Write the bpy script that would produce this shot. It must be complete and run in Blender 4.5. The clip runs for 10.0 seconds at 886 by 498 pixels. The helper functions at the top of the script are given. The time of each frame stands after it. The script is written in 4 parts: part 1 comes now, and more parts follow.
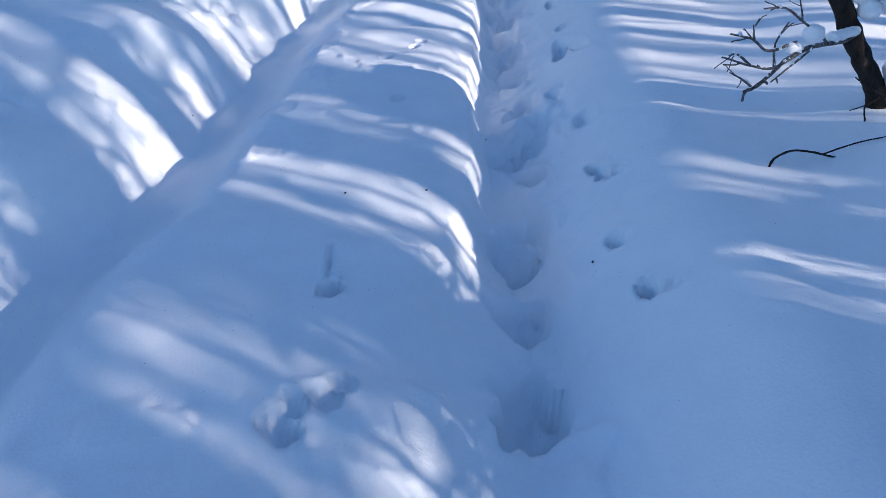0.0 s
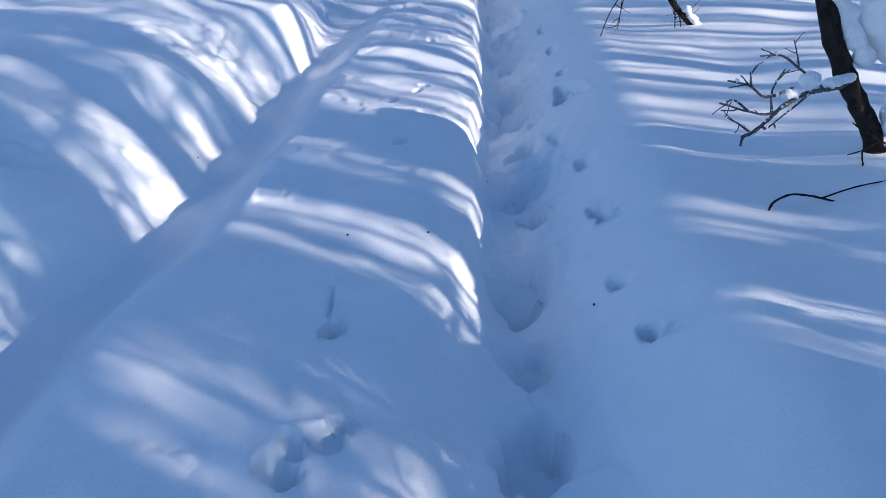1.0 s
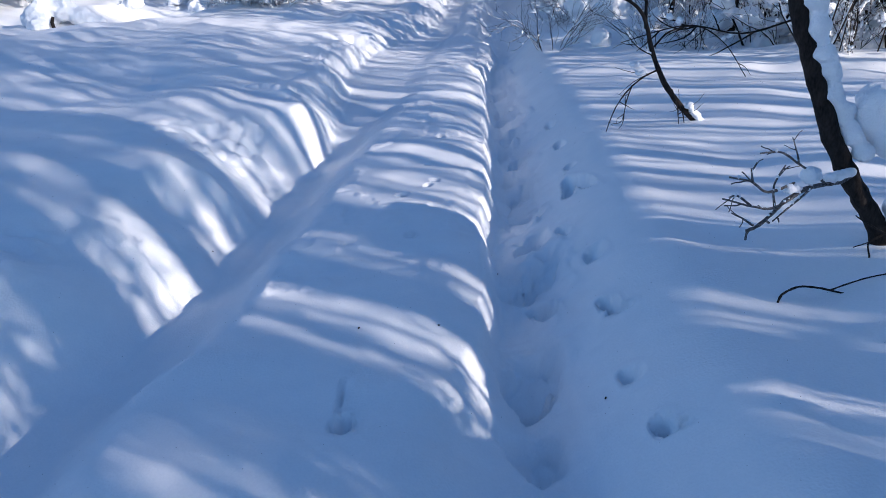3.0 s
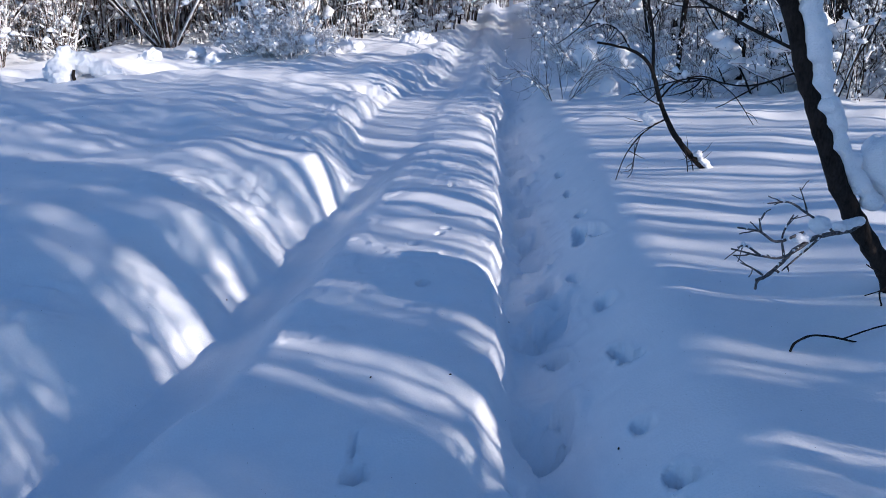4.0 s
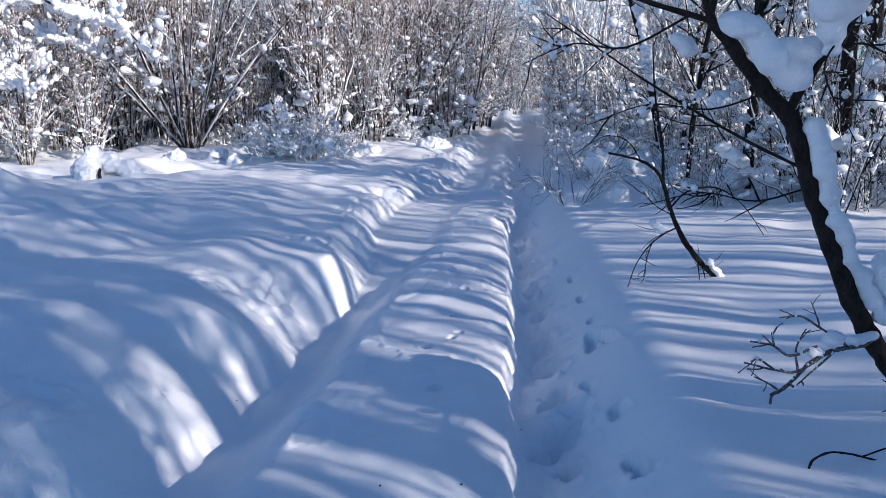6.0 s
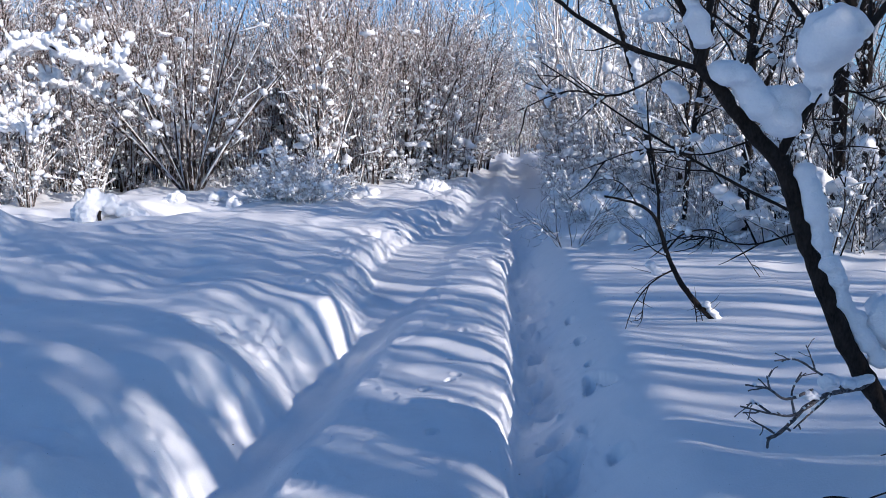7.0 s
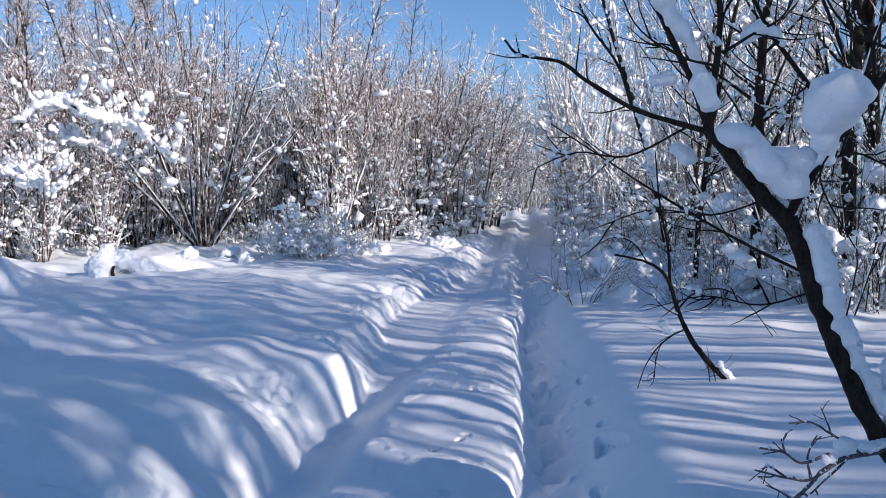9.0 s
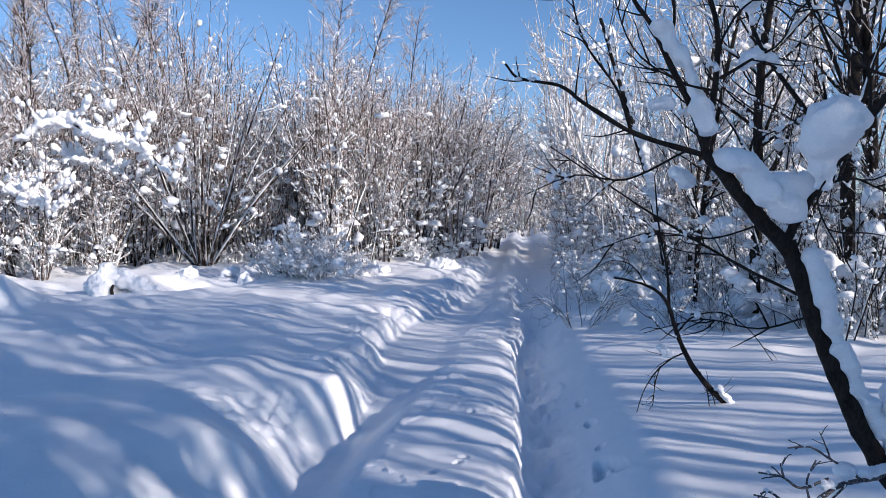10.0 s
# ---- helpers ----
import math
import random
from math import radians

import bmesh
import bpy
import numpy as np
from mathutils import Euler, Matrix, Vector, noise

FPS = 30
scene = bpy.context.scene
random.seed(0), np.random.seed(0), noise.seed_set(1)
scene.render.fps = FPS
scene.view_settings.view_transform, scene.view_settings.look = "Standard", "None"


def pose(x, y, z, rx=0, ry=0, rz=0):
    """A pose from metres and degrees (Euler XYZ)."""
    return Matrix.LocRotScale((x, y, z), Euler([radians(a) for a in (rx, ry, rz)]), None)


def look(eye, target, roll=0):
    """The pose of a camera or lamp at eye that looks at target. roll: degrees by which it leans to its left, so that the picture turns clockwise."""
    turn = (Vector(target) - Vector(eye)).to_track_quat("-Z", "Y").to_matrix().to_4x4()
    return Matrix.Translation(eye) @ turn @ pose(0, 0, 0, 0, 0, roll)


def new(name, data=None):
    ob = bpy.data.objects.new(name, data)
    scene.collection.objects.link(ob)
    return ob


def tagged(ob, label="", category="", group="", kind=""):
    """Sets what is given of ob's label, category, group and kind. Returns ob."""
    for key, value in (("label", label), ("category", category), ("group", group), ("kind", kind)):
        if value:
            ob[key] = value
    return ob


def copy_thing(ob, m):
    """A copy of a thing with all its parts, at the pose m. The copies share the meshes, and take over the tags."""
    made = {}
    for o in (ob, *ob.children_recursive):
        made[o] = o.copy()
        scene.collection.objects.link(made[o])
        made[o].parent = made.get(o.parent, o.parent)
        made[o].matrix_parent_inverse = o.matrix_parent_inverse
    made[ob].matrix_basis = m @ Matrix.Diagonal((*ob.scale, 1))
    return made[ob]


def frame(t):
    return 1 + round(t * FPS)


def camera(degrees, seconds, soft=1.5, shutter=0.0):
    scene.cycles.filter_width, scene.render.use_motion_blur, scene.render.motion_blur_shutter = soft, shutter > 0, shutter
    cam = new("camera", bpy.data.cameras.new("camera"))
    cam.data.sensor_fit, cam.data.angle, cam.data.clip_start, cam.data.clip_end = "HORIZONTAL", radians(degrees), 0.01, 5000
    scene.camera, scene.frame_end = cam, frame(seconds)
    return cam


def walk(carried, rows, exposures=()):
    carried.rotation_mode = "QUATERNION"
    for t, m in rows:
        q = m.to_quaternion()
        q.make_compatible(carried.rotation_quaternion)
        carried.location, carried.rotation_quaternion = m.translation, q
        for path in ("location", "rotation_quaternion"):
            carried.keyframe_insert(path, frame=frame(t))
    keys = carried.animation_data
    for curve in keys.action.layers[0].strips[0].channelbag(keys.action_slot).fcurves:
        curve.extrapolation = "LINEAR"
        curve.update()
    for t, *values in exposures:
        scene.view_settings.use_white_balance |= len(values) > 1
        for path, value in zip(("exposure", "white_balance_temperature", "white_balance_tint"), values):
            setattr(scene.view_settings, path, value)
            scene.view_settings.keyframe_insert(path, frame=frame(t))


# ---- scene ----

# ---- camera ----
def view(x, y, z, yaw, pitch, roll):
    return pose(x, y, z, 90 + pitch, 0, yaw) @ pose(0, 0, 0, 0, 0, roll)


PATH = [
    (0, -0.004, 0.116, 1.402, -3.20, -30.89, -0.71),
    (0.5, -0.000, 0.112, 1.403, -3.13, -29.08, -0.64),
    (1, -0.002, 0.111, 1.410, -3.04, -27.80, -0.59),
    (1.5, -0.004, 0.109, 1.412, -2.86, -26.54, -0.55),
    (2, -0.003, 0.103, 1.419, -2.58, -24.77, -0.74),
    (2.5, -0.000, 0.098, 1.426, -2.38, -22.82, -0.96),
    (4, 0.001, 0.071, 1.452, -1.36, -17.47, -1.58),
    (4.5, -0.003, 0.063, 1.464, -0.65, -15.61, -1.58),
    (5, -0.006, 0.058, 1.468, -0.26, -13.65, -1.16),
    (5.5, -0.008, 0.052, 1.476, -0.39, -11.68, -0.83),
    (7, -0.001, 0.023, 1.493, -0.74, -6.75, -0.71),
    (7.5, -0.001, 0.015, 1.498, -0.42, -5.37, -0.78),
    (8, -0.001, 0.016, 1.498, -0.18, -4.44, -0.70),
    (8.5, -0.000, 0.014, 1.499, -0.02, -3.46, -0.63),
    (9, -0.001, 0.008, 1.501, 0.03, -2.44, -0.47),
    (9.5, 0.001, 0.003, 1.503, -0.00, -1.41, -0.31),
    (10, 0.000, -0.000, 1.500, 0.00, -0.80, -0.00),
]
cam = camera(60.98, 10.0, soft=0.7)
EXPOSURES = [(0.0, 0.8, 5560, 10), (3.0, 0.5, 5450, 11), (4.5, 0.35, 5430, 12), (6.0, 0.28, 5440, 12), (10.0, 0.3, 5580, 12)]
walk(cam, [(r[0], view(*r[1:])) for r in PATH], EXPOSURES)

# ---- light: low winter sun from the right, a little behind; clear sky ----
SUN_EL = radians(20)
SUN_X, SUN_Y = 0.788, -0.616
sun_dir = Vector((SUN_X * math.cos(SUN_EL), SUN_Y * math.cos(SUN_EL), math.sin(SUN_EL)))
world = bpy.data.worlds.new("sky")
scene.world = world
world.use_nodes = True
wn = world.node_tree.nodes
sky = wn.new("ShaderNodeTexSky")
sky.sky_type = "NISHITA"
sky.sun_disc = False
sky.sun_elevation = SUN_EL
sky.sun_rotation = math.atan2(SUN_X, SUN_Y)
sky.altitude = 200
sky.air_density, sky.dust_density, sky.ozone_density = 1.0, 0.0, 3.0
wn["Background"].inputs["Strength"].default_value = 0.1035
world.node_tree.links.new(sky.outputs[0], wn["Background"].inputs["Color"])
lamp = bpy.data.lights.new("sun", "SUN")
lamp.energy, lamp.angle, lamp.color = 5.0, radians(0.53), (1.0, 0.82, 0.635)
new("sun", lamp).matrix_world = look(tuple(sun_dir * 60), (0, 0, 0))


# ---- materials ----
def material(name, low, high, scale, rough=0.8, bump=0.3, distance=0.01, spec=0.3, fine=8.0, stretch=(1, 1, 1), contrast=(0.35, 0.65)):
    """Two colours mixed by noise at two scales, with relief."""
    mat = bpy.data.materials.new(name)
    mat.use_nodes = True
    nodes, links = mat.node_tree.nodes, mat.node_tree.links
    bsdf = nodes["Principled BSDF"]
    coord = nodes.new("ShaderNodeTexCoord")
    mapping = nodes.new("ShaderNodeMapping")
    mapping.inputs["Scale"].default_value = stretch
    links.new(coord.outputs["Object"], mapping.inputs["Vector"])
    big, small = nodes.new("ShaderNodeTexNoise"), nodes.new("ShaderNodeTexNoise")
    for n, s, d in ((big, scale, 4), (small, scale * fine, 3)):
        n.inputs["Scale"].default_value, n.inputs["Detail"].default_value = s, d
        links.new(mapping.outputs[0], n.inputs["Vector"])
    mix = nodes.new("ShaderNodeMath")
    mix.operation = "ADD"
    half = nodes.new("ShaderNodeMath")
    half.operation = "MULTIPLY"
    half.inputs[1].default_value = 0.5
    links.new(big.outputs[0], mix.inputs[0])
    links.new(small.outputs[0], mix.inputs[1])
    links.new(mix.outputs[0], half.inputs[0])
    ramp = nodes.new("ShaderNodeValToRGB")
    ramp.color_ramp.elements[0].position, ramp.color_ramp.elements[1].position = contrast
    ramp.color_ramp.elements[0].color = (*low, 1)
    ramp.color_ramp.elements[1].color = (*high, 1)
    links.new(half.outputs[0], ramp.inputs[0])
    links.new(ramp.outputs[0], bsdf.inputs["Base Color"])
    relief = nodes.new("ShaderNodeBump")
    relief.inputs["Strength"].default_value, relief.inputs["Distance"].default_value = bump, distance
    links.new(half.outputs[0], relief.inputs["Height"])
    links.new(relief.outputs[0], bsdf.inputs["Normal"])
    bsdf.inputs["Roughness"].default_value = rough
    bsdf.inputs["Specular IOR Level"].default_value = spec
    return mat


SNOW = material("snow", (0.84, 0.86, 0.89), (0.9, 0.91, 0.93), 9, 0.65, 0.35, 0.012, 0.25, 14)
CLUMP = material("clumped_snow", (0.84, 0.86, 0.89), (0.9, 0.91, 0.93), 32, 0.75, 0.5, 0.015, 0.2, 5)
BARK = material("dark_bark", (0.008, 0.0065, 0.006), (0.034, 0.027, 0.023), 30, 0.9, 0.8, 0.006, 0.2, 5, (1, 1, 0.35))
STEM = material("grey_brown_bark", (0.022, 0.014, 0.011), (0.66, 0.6, 0.58), 12, 0.85, 0.5, 0.004, 0.2, 5, (1, 1, 0.5), (0.53, 0.59))
TWIG = material("frosted_twig", (0.13, 0.075, 0.05), (0.86, 0.8, 0.78), 5, 0.85, 0.3, 0.003, 0.2, 5, (1, 1, 1), (0.455, 0.565))
# rimed twigs, coloured darker than TWIG to deepen the shade of the right-hand woods
SHADED_RIME = material("rimed_twig_shade_darkened", (0.018, 0.014, 0.012), (0.36, 0.35, 0.36), 40, 0.85, 0.4, 0.003, 0.2, 4, (1, 1, 1), (0.46, 0.68))
HOAR = material("hoar_frosted_twig", (0.035, 0.03, 0.028), (0.3, 0.29, 0.3), 110, 0.85, 0.5, 0.002, 0.2, 3, (1, 1, 1), (0.4, 0.72))
FROST = material("white_frosted_bark", (0.2, 0.175, 0.165), (0.78, 0.77, 0.78), 14, 0.85, 0.4, 0.004, 0.2, 5, (1, 1, 0.6), (0.4, 0.6))
DIRT = material("dry_debris", (0.02, 0.016, 0.012), (0.07, 0.05, 0.035), 60, 0.9)


# ---- building blocks ----
class Shape:
    """Vertices and faces gathered for one mesh."""

    def __init__(self):
        self.v, self.f, self.n = [], [], 0

    def tube(self, pts, radii, sides):
        p = np.asarray(pts, float)
        tan = np.gradient(p, axis=0)
        tan /= np.linalg.norm(tan, axis=1)[:, None] + 1e-9
        ref = np.array((0.31, 0.95, 0.05)) if abs(tan[0] @ (0.31, 0.95, 0.05)) < 0.9 else np.array((1.0, 0, 0))
        a = np.cross(tan, ref)
        a /= np.linalg.norm(a, axis=1)[:, None]
        b = np.cross(tan, a)
        ang = np.arange(sides) * 2 * math.pi / sides
        r = np.asarray(radii, float)[:, None, None]
        ring = p[:, None] + r * (a[:, None] * np.cos(ang)[None, :, None] + b[:, None] * np.sin(ang)[None, :, None])
        self.v.append(ring.reshape(-1, 3))
        k = np.arange(sides)
        for i in range(len(p) - 1):
            q = self.n + i * sides
            for j in range(sides):
                h = (j + 1) % sides
                self.f.append((q + j, q + h, q + sides + h, q + sides + j))
        if sides > 3:
            self.f.append(tuple(self.n + k[::-1]))
            self.f.append(tuple(self.n + (len(p) - 1) * sides + k))
        self.n += len(p) * sides

    def lump(self, centre, size, rng, detail=1, rough=0.18):
        base_v, base_f = BALLS[detail]
        v = base_v.copy()
        off = rng.uniform(-50, 50, 3)
        wob = np.array([noise.noise(Vector(x * 1.6 + off)) for x in v])
        v = v * (1 + rough * 1.6 * wob)[:, None]
        v[:, 2] = np.where(v[:, 2] < 0, v[:, 2] * 0.7, v[:, 2])
        turn = rng.uniform(0, 2 * math.pi)
        c, s = math.cos(turn), math.sin(turn)
        v = v * np.asarray(size)
        v = np.stack([v[:, 0] * c - v[:, 1] * s, v[:, 0] * s + v[:, 1] * c, v[:, 2]], 1)
        self.v.append(v + np.asarray(centre))
        self.f += [tuple(i + self.n for i in f) for f in base_f]
        self.n += len(v)

    def mesh(self, name, mat, smooth=True):
        me = bpy.data.meshes.new(name)
        v = np.concatenate(self.v) if self.v else np.zeros((0, 3))
        me.from_pydata(v.tolist(), [], self.f)
        me.materials.append(mat)
        if smooth:
            me.polygons.foreach_set("use_smooth", np.ones(len(me.polygons), bool))
        me.update()
        return me


def ball(level):
    bm = bmesh.new()
    bmesh.ops.create_icosphere(bm, subdivisions=level, radius=1)
    v = np.array([x.co for x in bm.verts])
    f = [tuple(q.index for q in x.verts) for x in bm.faces]
    bm.free()
    return v, f


BALLS = {0: ball(1), 1: ball(2), 2: ball(3)}


def part(name, shape, mat, parent, label="", kind=""):
    ob = new(name, shape.mesh(name, mat))
    ob.parent = parent
    return tagged(ob, label, kind=kind)


def thing(name, label, category, group="", kind=""):
    return tagged(new(name), label, category, group, kind)


def smooth(a, b, x):
    k = np.clip((x - a) / (b - a), 0, 1)
    return k * k * (3 - 2 * k)


# ---- ground: two wheel ruts in deep snow, footprints in the right one ----
def value_noise(x, y, seed):
    """Smooth noise from -1 to 1 with a period of one unit."""
    def cell(i, j):
        h = np.sin(i * 127.1 + j * 311.7 + seed * 74.7) * 43758.5453
        return (h - np.floor(h)) * 2 - 1
    i, j = np.floor(x), np.floor(y)
    u, w = x - i, y - j
    u, w = u * u * u * (u * (u * 6 - 15) + 10), w * w * w * (w * (w * 6 - 15) + 10)
    return (cell(i, j) * (1 - u) + cell(i + 1, j) * u) * (1 - w) + (cell(i, j + 1) * (1 - u) + cell(i + 1, j + 1) * u) * w


# x, y, half length, half width, depth, turn in degrees
PRINTS = [
    (0.285, 1.52, 0.19, 0.09, 0.11, 8), (0.33, 1.93, 0.12, 0.10, 0.07, -12), (0.385, 2.37, 0.17, 0.105, 0.09, 14), (0.5, 2.80, 0.11, 0.045, 0.08, -14),
    (0.58, 3.22, 0.19, 0.09, 0.08, 16), (0.42, 3.1, 0.13, 0.07, 0.05, -20), (0.58, 3.58, 0.15, 0.08, 0.06, 10), (0.62, 4.05, 0.16, 0.075, 0.07, -6),
    (0.52, 4.4, 0.15, 0.07, 0.05, 12), (0.66, 4.65, 0.19, 0.08, 0.07, 8), (0.6, 5.05, 0.15, 0.07, 0.05, -12), (0.76, 5.4, 0.2, 0.08, 0.07, 6), (0.68, 5.8, 0.16, 0.07, 0.05, -6),
    (0.82, 6.2, 0.19, 0.08, 0.06, 8), (0.78, 6.9, 0.18, 0.08, 0.06, -6), (0.9, 7.4, 0.18, 0.08, 0.06, 8), (0.95, 8.2, 0.18, 0.08, 0.06, 6),
    (0.63, 1.73, 0.058, 0.034, 0.08, 5), (0.655, 1.70, 0.02, 0.05, 0.03, 20), (0.635, 2.03, 0.055, 0.036, 0.04, 5), (0.68, 2.50, 0.10, 0.026, 0.07, -8), (0.7, 2.42, 0.03, 0.05, 0.05, 30),
    (0.75, 3.02, 0.09, 0.044, 0.05, 0), (0.85, 4.05, 0.16, 0.03, 0.06, 8), (0.92, 3.98, 0.17, 0.036, 0.05, -8), (0.93, 4.4, 0.06, 0.025, 0.05, 0), (0.72, 3.5, 0.07, 0.03, 0.03, 0), (0.98, 5.0, 0.09, 0.03, 0.04, 0), (1.05, 5.7, 0.1, 0.03, 0.04, 0),
    (-0.212, 1.83, 0.055, 0.031, 0.06, 4), (-0.222, 1.97, 0.09, 0.011, 0.007, 3), (-0.2, 1.37, 0.05, 0.038, 0.03, -25), (-0.165, 1.42, 0.04, 0.03, 0.02, -35), (-0.285, 1.29, 0.05, 0.042, 0.035, -30), (-0.255, 1.35, 0.045, 0.026, 0.022, -20),
    (0.12, 4.25, 0.035, 0.03, 0.03, 0), (0.08, 4.15, 0.05, 0.02, 0.025, 30), (-0.06, 3.9, 0.04, 0.025, 0.03, 30), (0.1, 4.6, 0.03, 0.03, 0.03, 0), (0.2, 5.3, 0.04, 0.03, 0.03, 0), (-0.02, 3.3, 0.035, 0.025, 0.025, 20),
]

# how the lines of the track run along it: the left bank's foot and rim, the hump's two brows, the right bank's crest
WAY_Y = (-60, 0.5, 2.0, 2.7, 3.7, 5.0, 5.7, 6.5, 7.4, 8.7, 10.3, 11.4, 13.5, 20, 60)
FOOT_X = (-6, -1.36, -1.2, -1.05, -0.9, -0.7, -0.61, -0.58, -0.62, -0.68, -0.52, -0.05, 0.55, 1.3, 5.5)
RIM_X = (-7, -1.9, -1.66, -1.54, -1.33, -1.12, -1.02, -0.97, -0.93, -0.9, -0.84, -0.66, -0.05, 0.6, 4.8)
LEFT_X = (-5.3, -1.02, -0.82, -0.69, -0.51, -0.35, -0.22, -0.08, 0.02, 0.12, 0.34, 0.6, 0.95, 1.55, 5.8)
RIGHT_X = (-5, 0.1, 0.22, 0.28, 0.37, 0.5, 0.58, 0.64, 0.69, 0.84, 1.08, 1.05, 1.3, 1.95, 6.1)
CREST_X = (-4, 0.72, 0.84, 0.92, 1.06, 1.21, 1.28, 1.36, 1.42, 1.52, 1.68, 1.82, 2.12, 2.95, 7.2)
FINE_Y = np.arange(-60, 60, 0.05)


def run_of(xs):
    """One of those lines, with its corners rounded off."""
    line = np.interp(FINE_Y, WAY_Y, xs)
    return np.convolve(np.pad(line, 6, "edge"), np.ones(13) / 13, "valid")


FOOT, RIM, LEFT, RIGHT, CREST = (run_of(k) for k in (FOOT_X, RIM_X, LEFT_X, RIGHT_X, CREST_X))


def height(x, y):
    x, y = np.asarray(x, float), np.asarray(y, float)
    foot, rim, left, right, crest = (np.interp(y, FINE_Y, k) for k in (FOOT, RIM, LEFT, RIGHT, CREST))
    beyond = np.clip(y - 59.9, 0, None) * 0.105
    foot, rim, left, right, crest = (k + beyond for k in (foot, rim, left, right, crest))
    zero = y * 0
    # broken, scalloped edges
    nick = 0.03 * value_noise(y / 0.6, zero, 2) + 0.02 * np.abs(value_noise(y / 0.21, zero, 3)) + 0.05 * value_noise(y / 1.5, zero, 28) * smooth(6, 9, y)
    right = right + nick
    lobe = 0.09 * value_noise(y / 0.8, x / 1.3, 4) + 0.07 * (1 - np.abs(value_noise(y / 0.42, x / 0.9, 19)) * 2) + 0.12 * value_noise(y / 1.3, zero, 30) * smooth(6.5, 9, y)
    left = left + 0.05 * value_noise(y / 0.9, zero, 31) + 0.015 * value_noise(y / 0.3, zero, 32)
    # floors of the two ruts
    fill = smooth(5.2, 6.9, y)
    floor_left = 0.04 + 0.2 * fill + 0.02 * value_noise(x / 0.4, y / 0.6, 33)
    fill_right = smooth(7.5, 15, y)
    trail = 0.03 + 0.13 * fill_right
    broken = 0.016 * value_noise(x / 0.2, y / 0.3, 9) + 0.02 * np.abs(value_noise(x / 0.17, y / 0.24, 17)) + 0.012 * np.abs(value_noise(x / 0.07, y / 0.09, 18))
    in_trail = smooth(right + 0.02, right + 0.1, x) * (1 - smooth(crest - 0.45, crest - 0.2, x))
    # crusts of trodden snow, broken off in steps
    for wide, deep, seed in ((0.3, 0.42, 40), (0.19, 0.3, 41), (0.12, 0.17, 42)):
        plate = value_noise(x / wide, y / deep, seed)
        broken = broken + 0.11 * wide * smooth(-0.05, 0.07, plate) - 0.05 * wide
    trail = trail + broken * in_trail * (1 - 0.5 * smooth(8, 14, y)) - 0.03 * in_trail
    # right bank climbs softly to its crest, then runs level
    trail = trail + (0.38 - 0.13 * fill_right) * smooth(crest - 0.66, crest + 0.09, x) + 0.1 * smooth(crest, crest + 1.6, x)
    # hump between the ruts
    middle = 0.5 * (left + right)
    half = 0.5 * (right - left) + 0.05
    top = 0.235 + 0.045 * (1 - ((x - middle) / half) ** 2).clip(-0.4, 1) + 0.05 * fill_right + 0.02 * fill
    top = top + 0.02 * value_noise(x / 0.5, y / 0.32, 16) + 0.012 * value_noise(x / 0.7, y / 0.17, 34)
    crust = smooth(0.25, 0.45, value_noise(x / 0.5, y / 0.6, 43)) * (0.008 * smooth(-0.08, 0.08, value_noise(x / 0.13, y / 0.12, 44)) + 0.005 * np.abs(value_noise(x / 0.04, y / 0.05, 45)))
    top = top + crust
    top = top - 0.035 * smooth(right - 0.2, right, x)
    soft_near = 0.22 * (1 - smooth(1.6, 2.5, y))
    up = smooth(left - 0.3, left + 0.08, x)
    down = smooth(right - 0.05 - soft_near, right + 0.045 + soft_near + 0.1 * fill_right, x)
    # left bank, with lobes where the snow has slid, and the field above it
    rim = rim - 0.05 + 0.26 * value_noise(y / 0.95, zero + 0.4, 37) + 0.09 * value_noise(y / 0.37, zero, 38)
    s = np.clip((foot + 0.5 * lobe - x) / (foot - rim), 0, 3)
    bank = 0.40 * np.tanh(1.45 * s ** 1.15) / 0.90
    slide = np.exp(-((s - 0.75) / 0.55) ** 2)
    bank = bank + slide * (0.1 * value_noise(x / 0.6, y / 0.7, 20) + 0.06 * (0.5 - np.abs(value_noise(x / 0.8 + y, y / 0.3, 21))))
    field = smooth(0.9, 2.3, s)
    bank = bank + slide * smooth(0.05, 0.4, value_noise(x / 0.55, y / 0.7, 22)) * (0.035 * np.abs(value_noise(x / 0.1, y / 0.12, 23)) + 0.015 * value_noise(x / 0.05, y / 0.055, 24))
    floor_left = floor_left + (bank - 0.2 * fill * np.clip(s, 0, 1)) * np.clip(s * 4, 0, 1)
    z = floor_left * (1 - up) + up * (top * (1 - down) + trail * down)
    # berms where the bank swings in beside the far track
    for cx, cy, tall, wide, deep in ((-0.72, 11.9, 0.13, 0.3, 0.5), (-0.25, 12.8, 0.12, 0.32, 0.7), (0.35, 15.8, 0.08, 0.4, 1.0), (-0.95, 9.2, 0.07, 0.25, 0.5), (1.15, 10.8, 0.04, 0.18, 0.35)):
        z = z + tall * np.exp(-((x - cx) / wide) ** 2 - ((y - cy) / deep) ** 2) * (1 + 0.35 * value_noise(x / 0.22, y / 0.3, 35))
    # drifts and dimples of the open field
    z = z + field * (0.08 * value_noise(x / 1.4, y / 1.8, 5) + 0.04 * value_noise(x / 0.6, y / 0.75, 6) + 0.012 * value_noise(x / 0.28, y / 0.3, 36))
    z = z + 0.05 * smooth(rim - 0.5, rim - 3.5, x)
    q = x - crest
    z = z + smooth(0.0, 0.8, q) * (0.045 * value_noise(x / 1.3, y / 1.3, 7) + 0.02 * value_noise(x / 0.4, y / 0.5, 8))
    z = z + 0.01 * value_noise(x / 0.3, y / 0.35, 11)
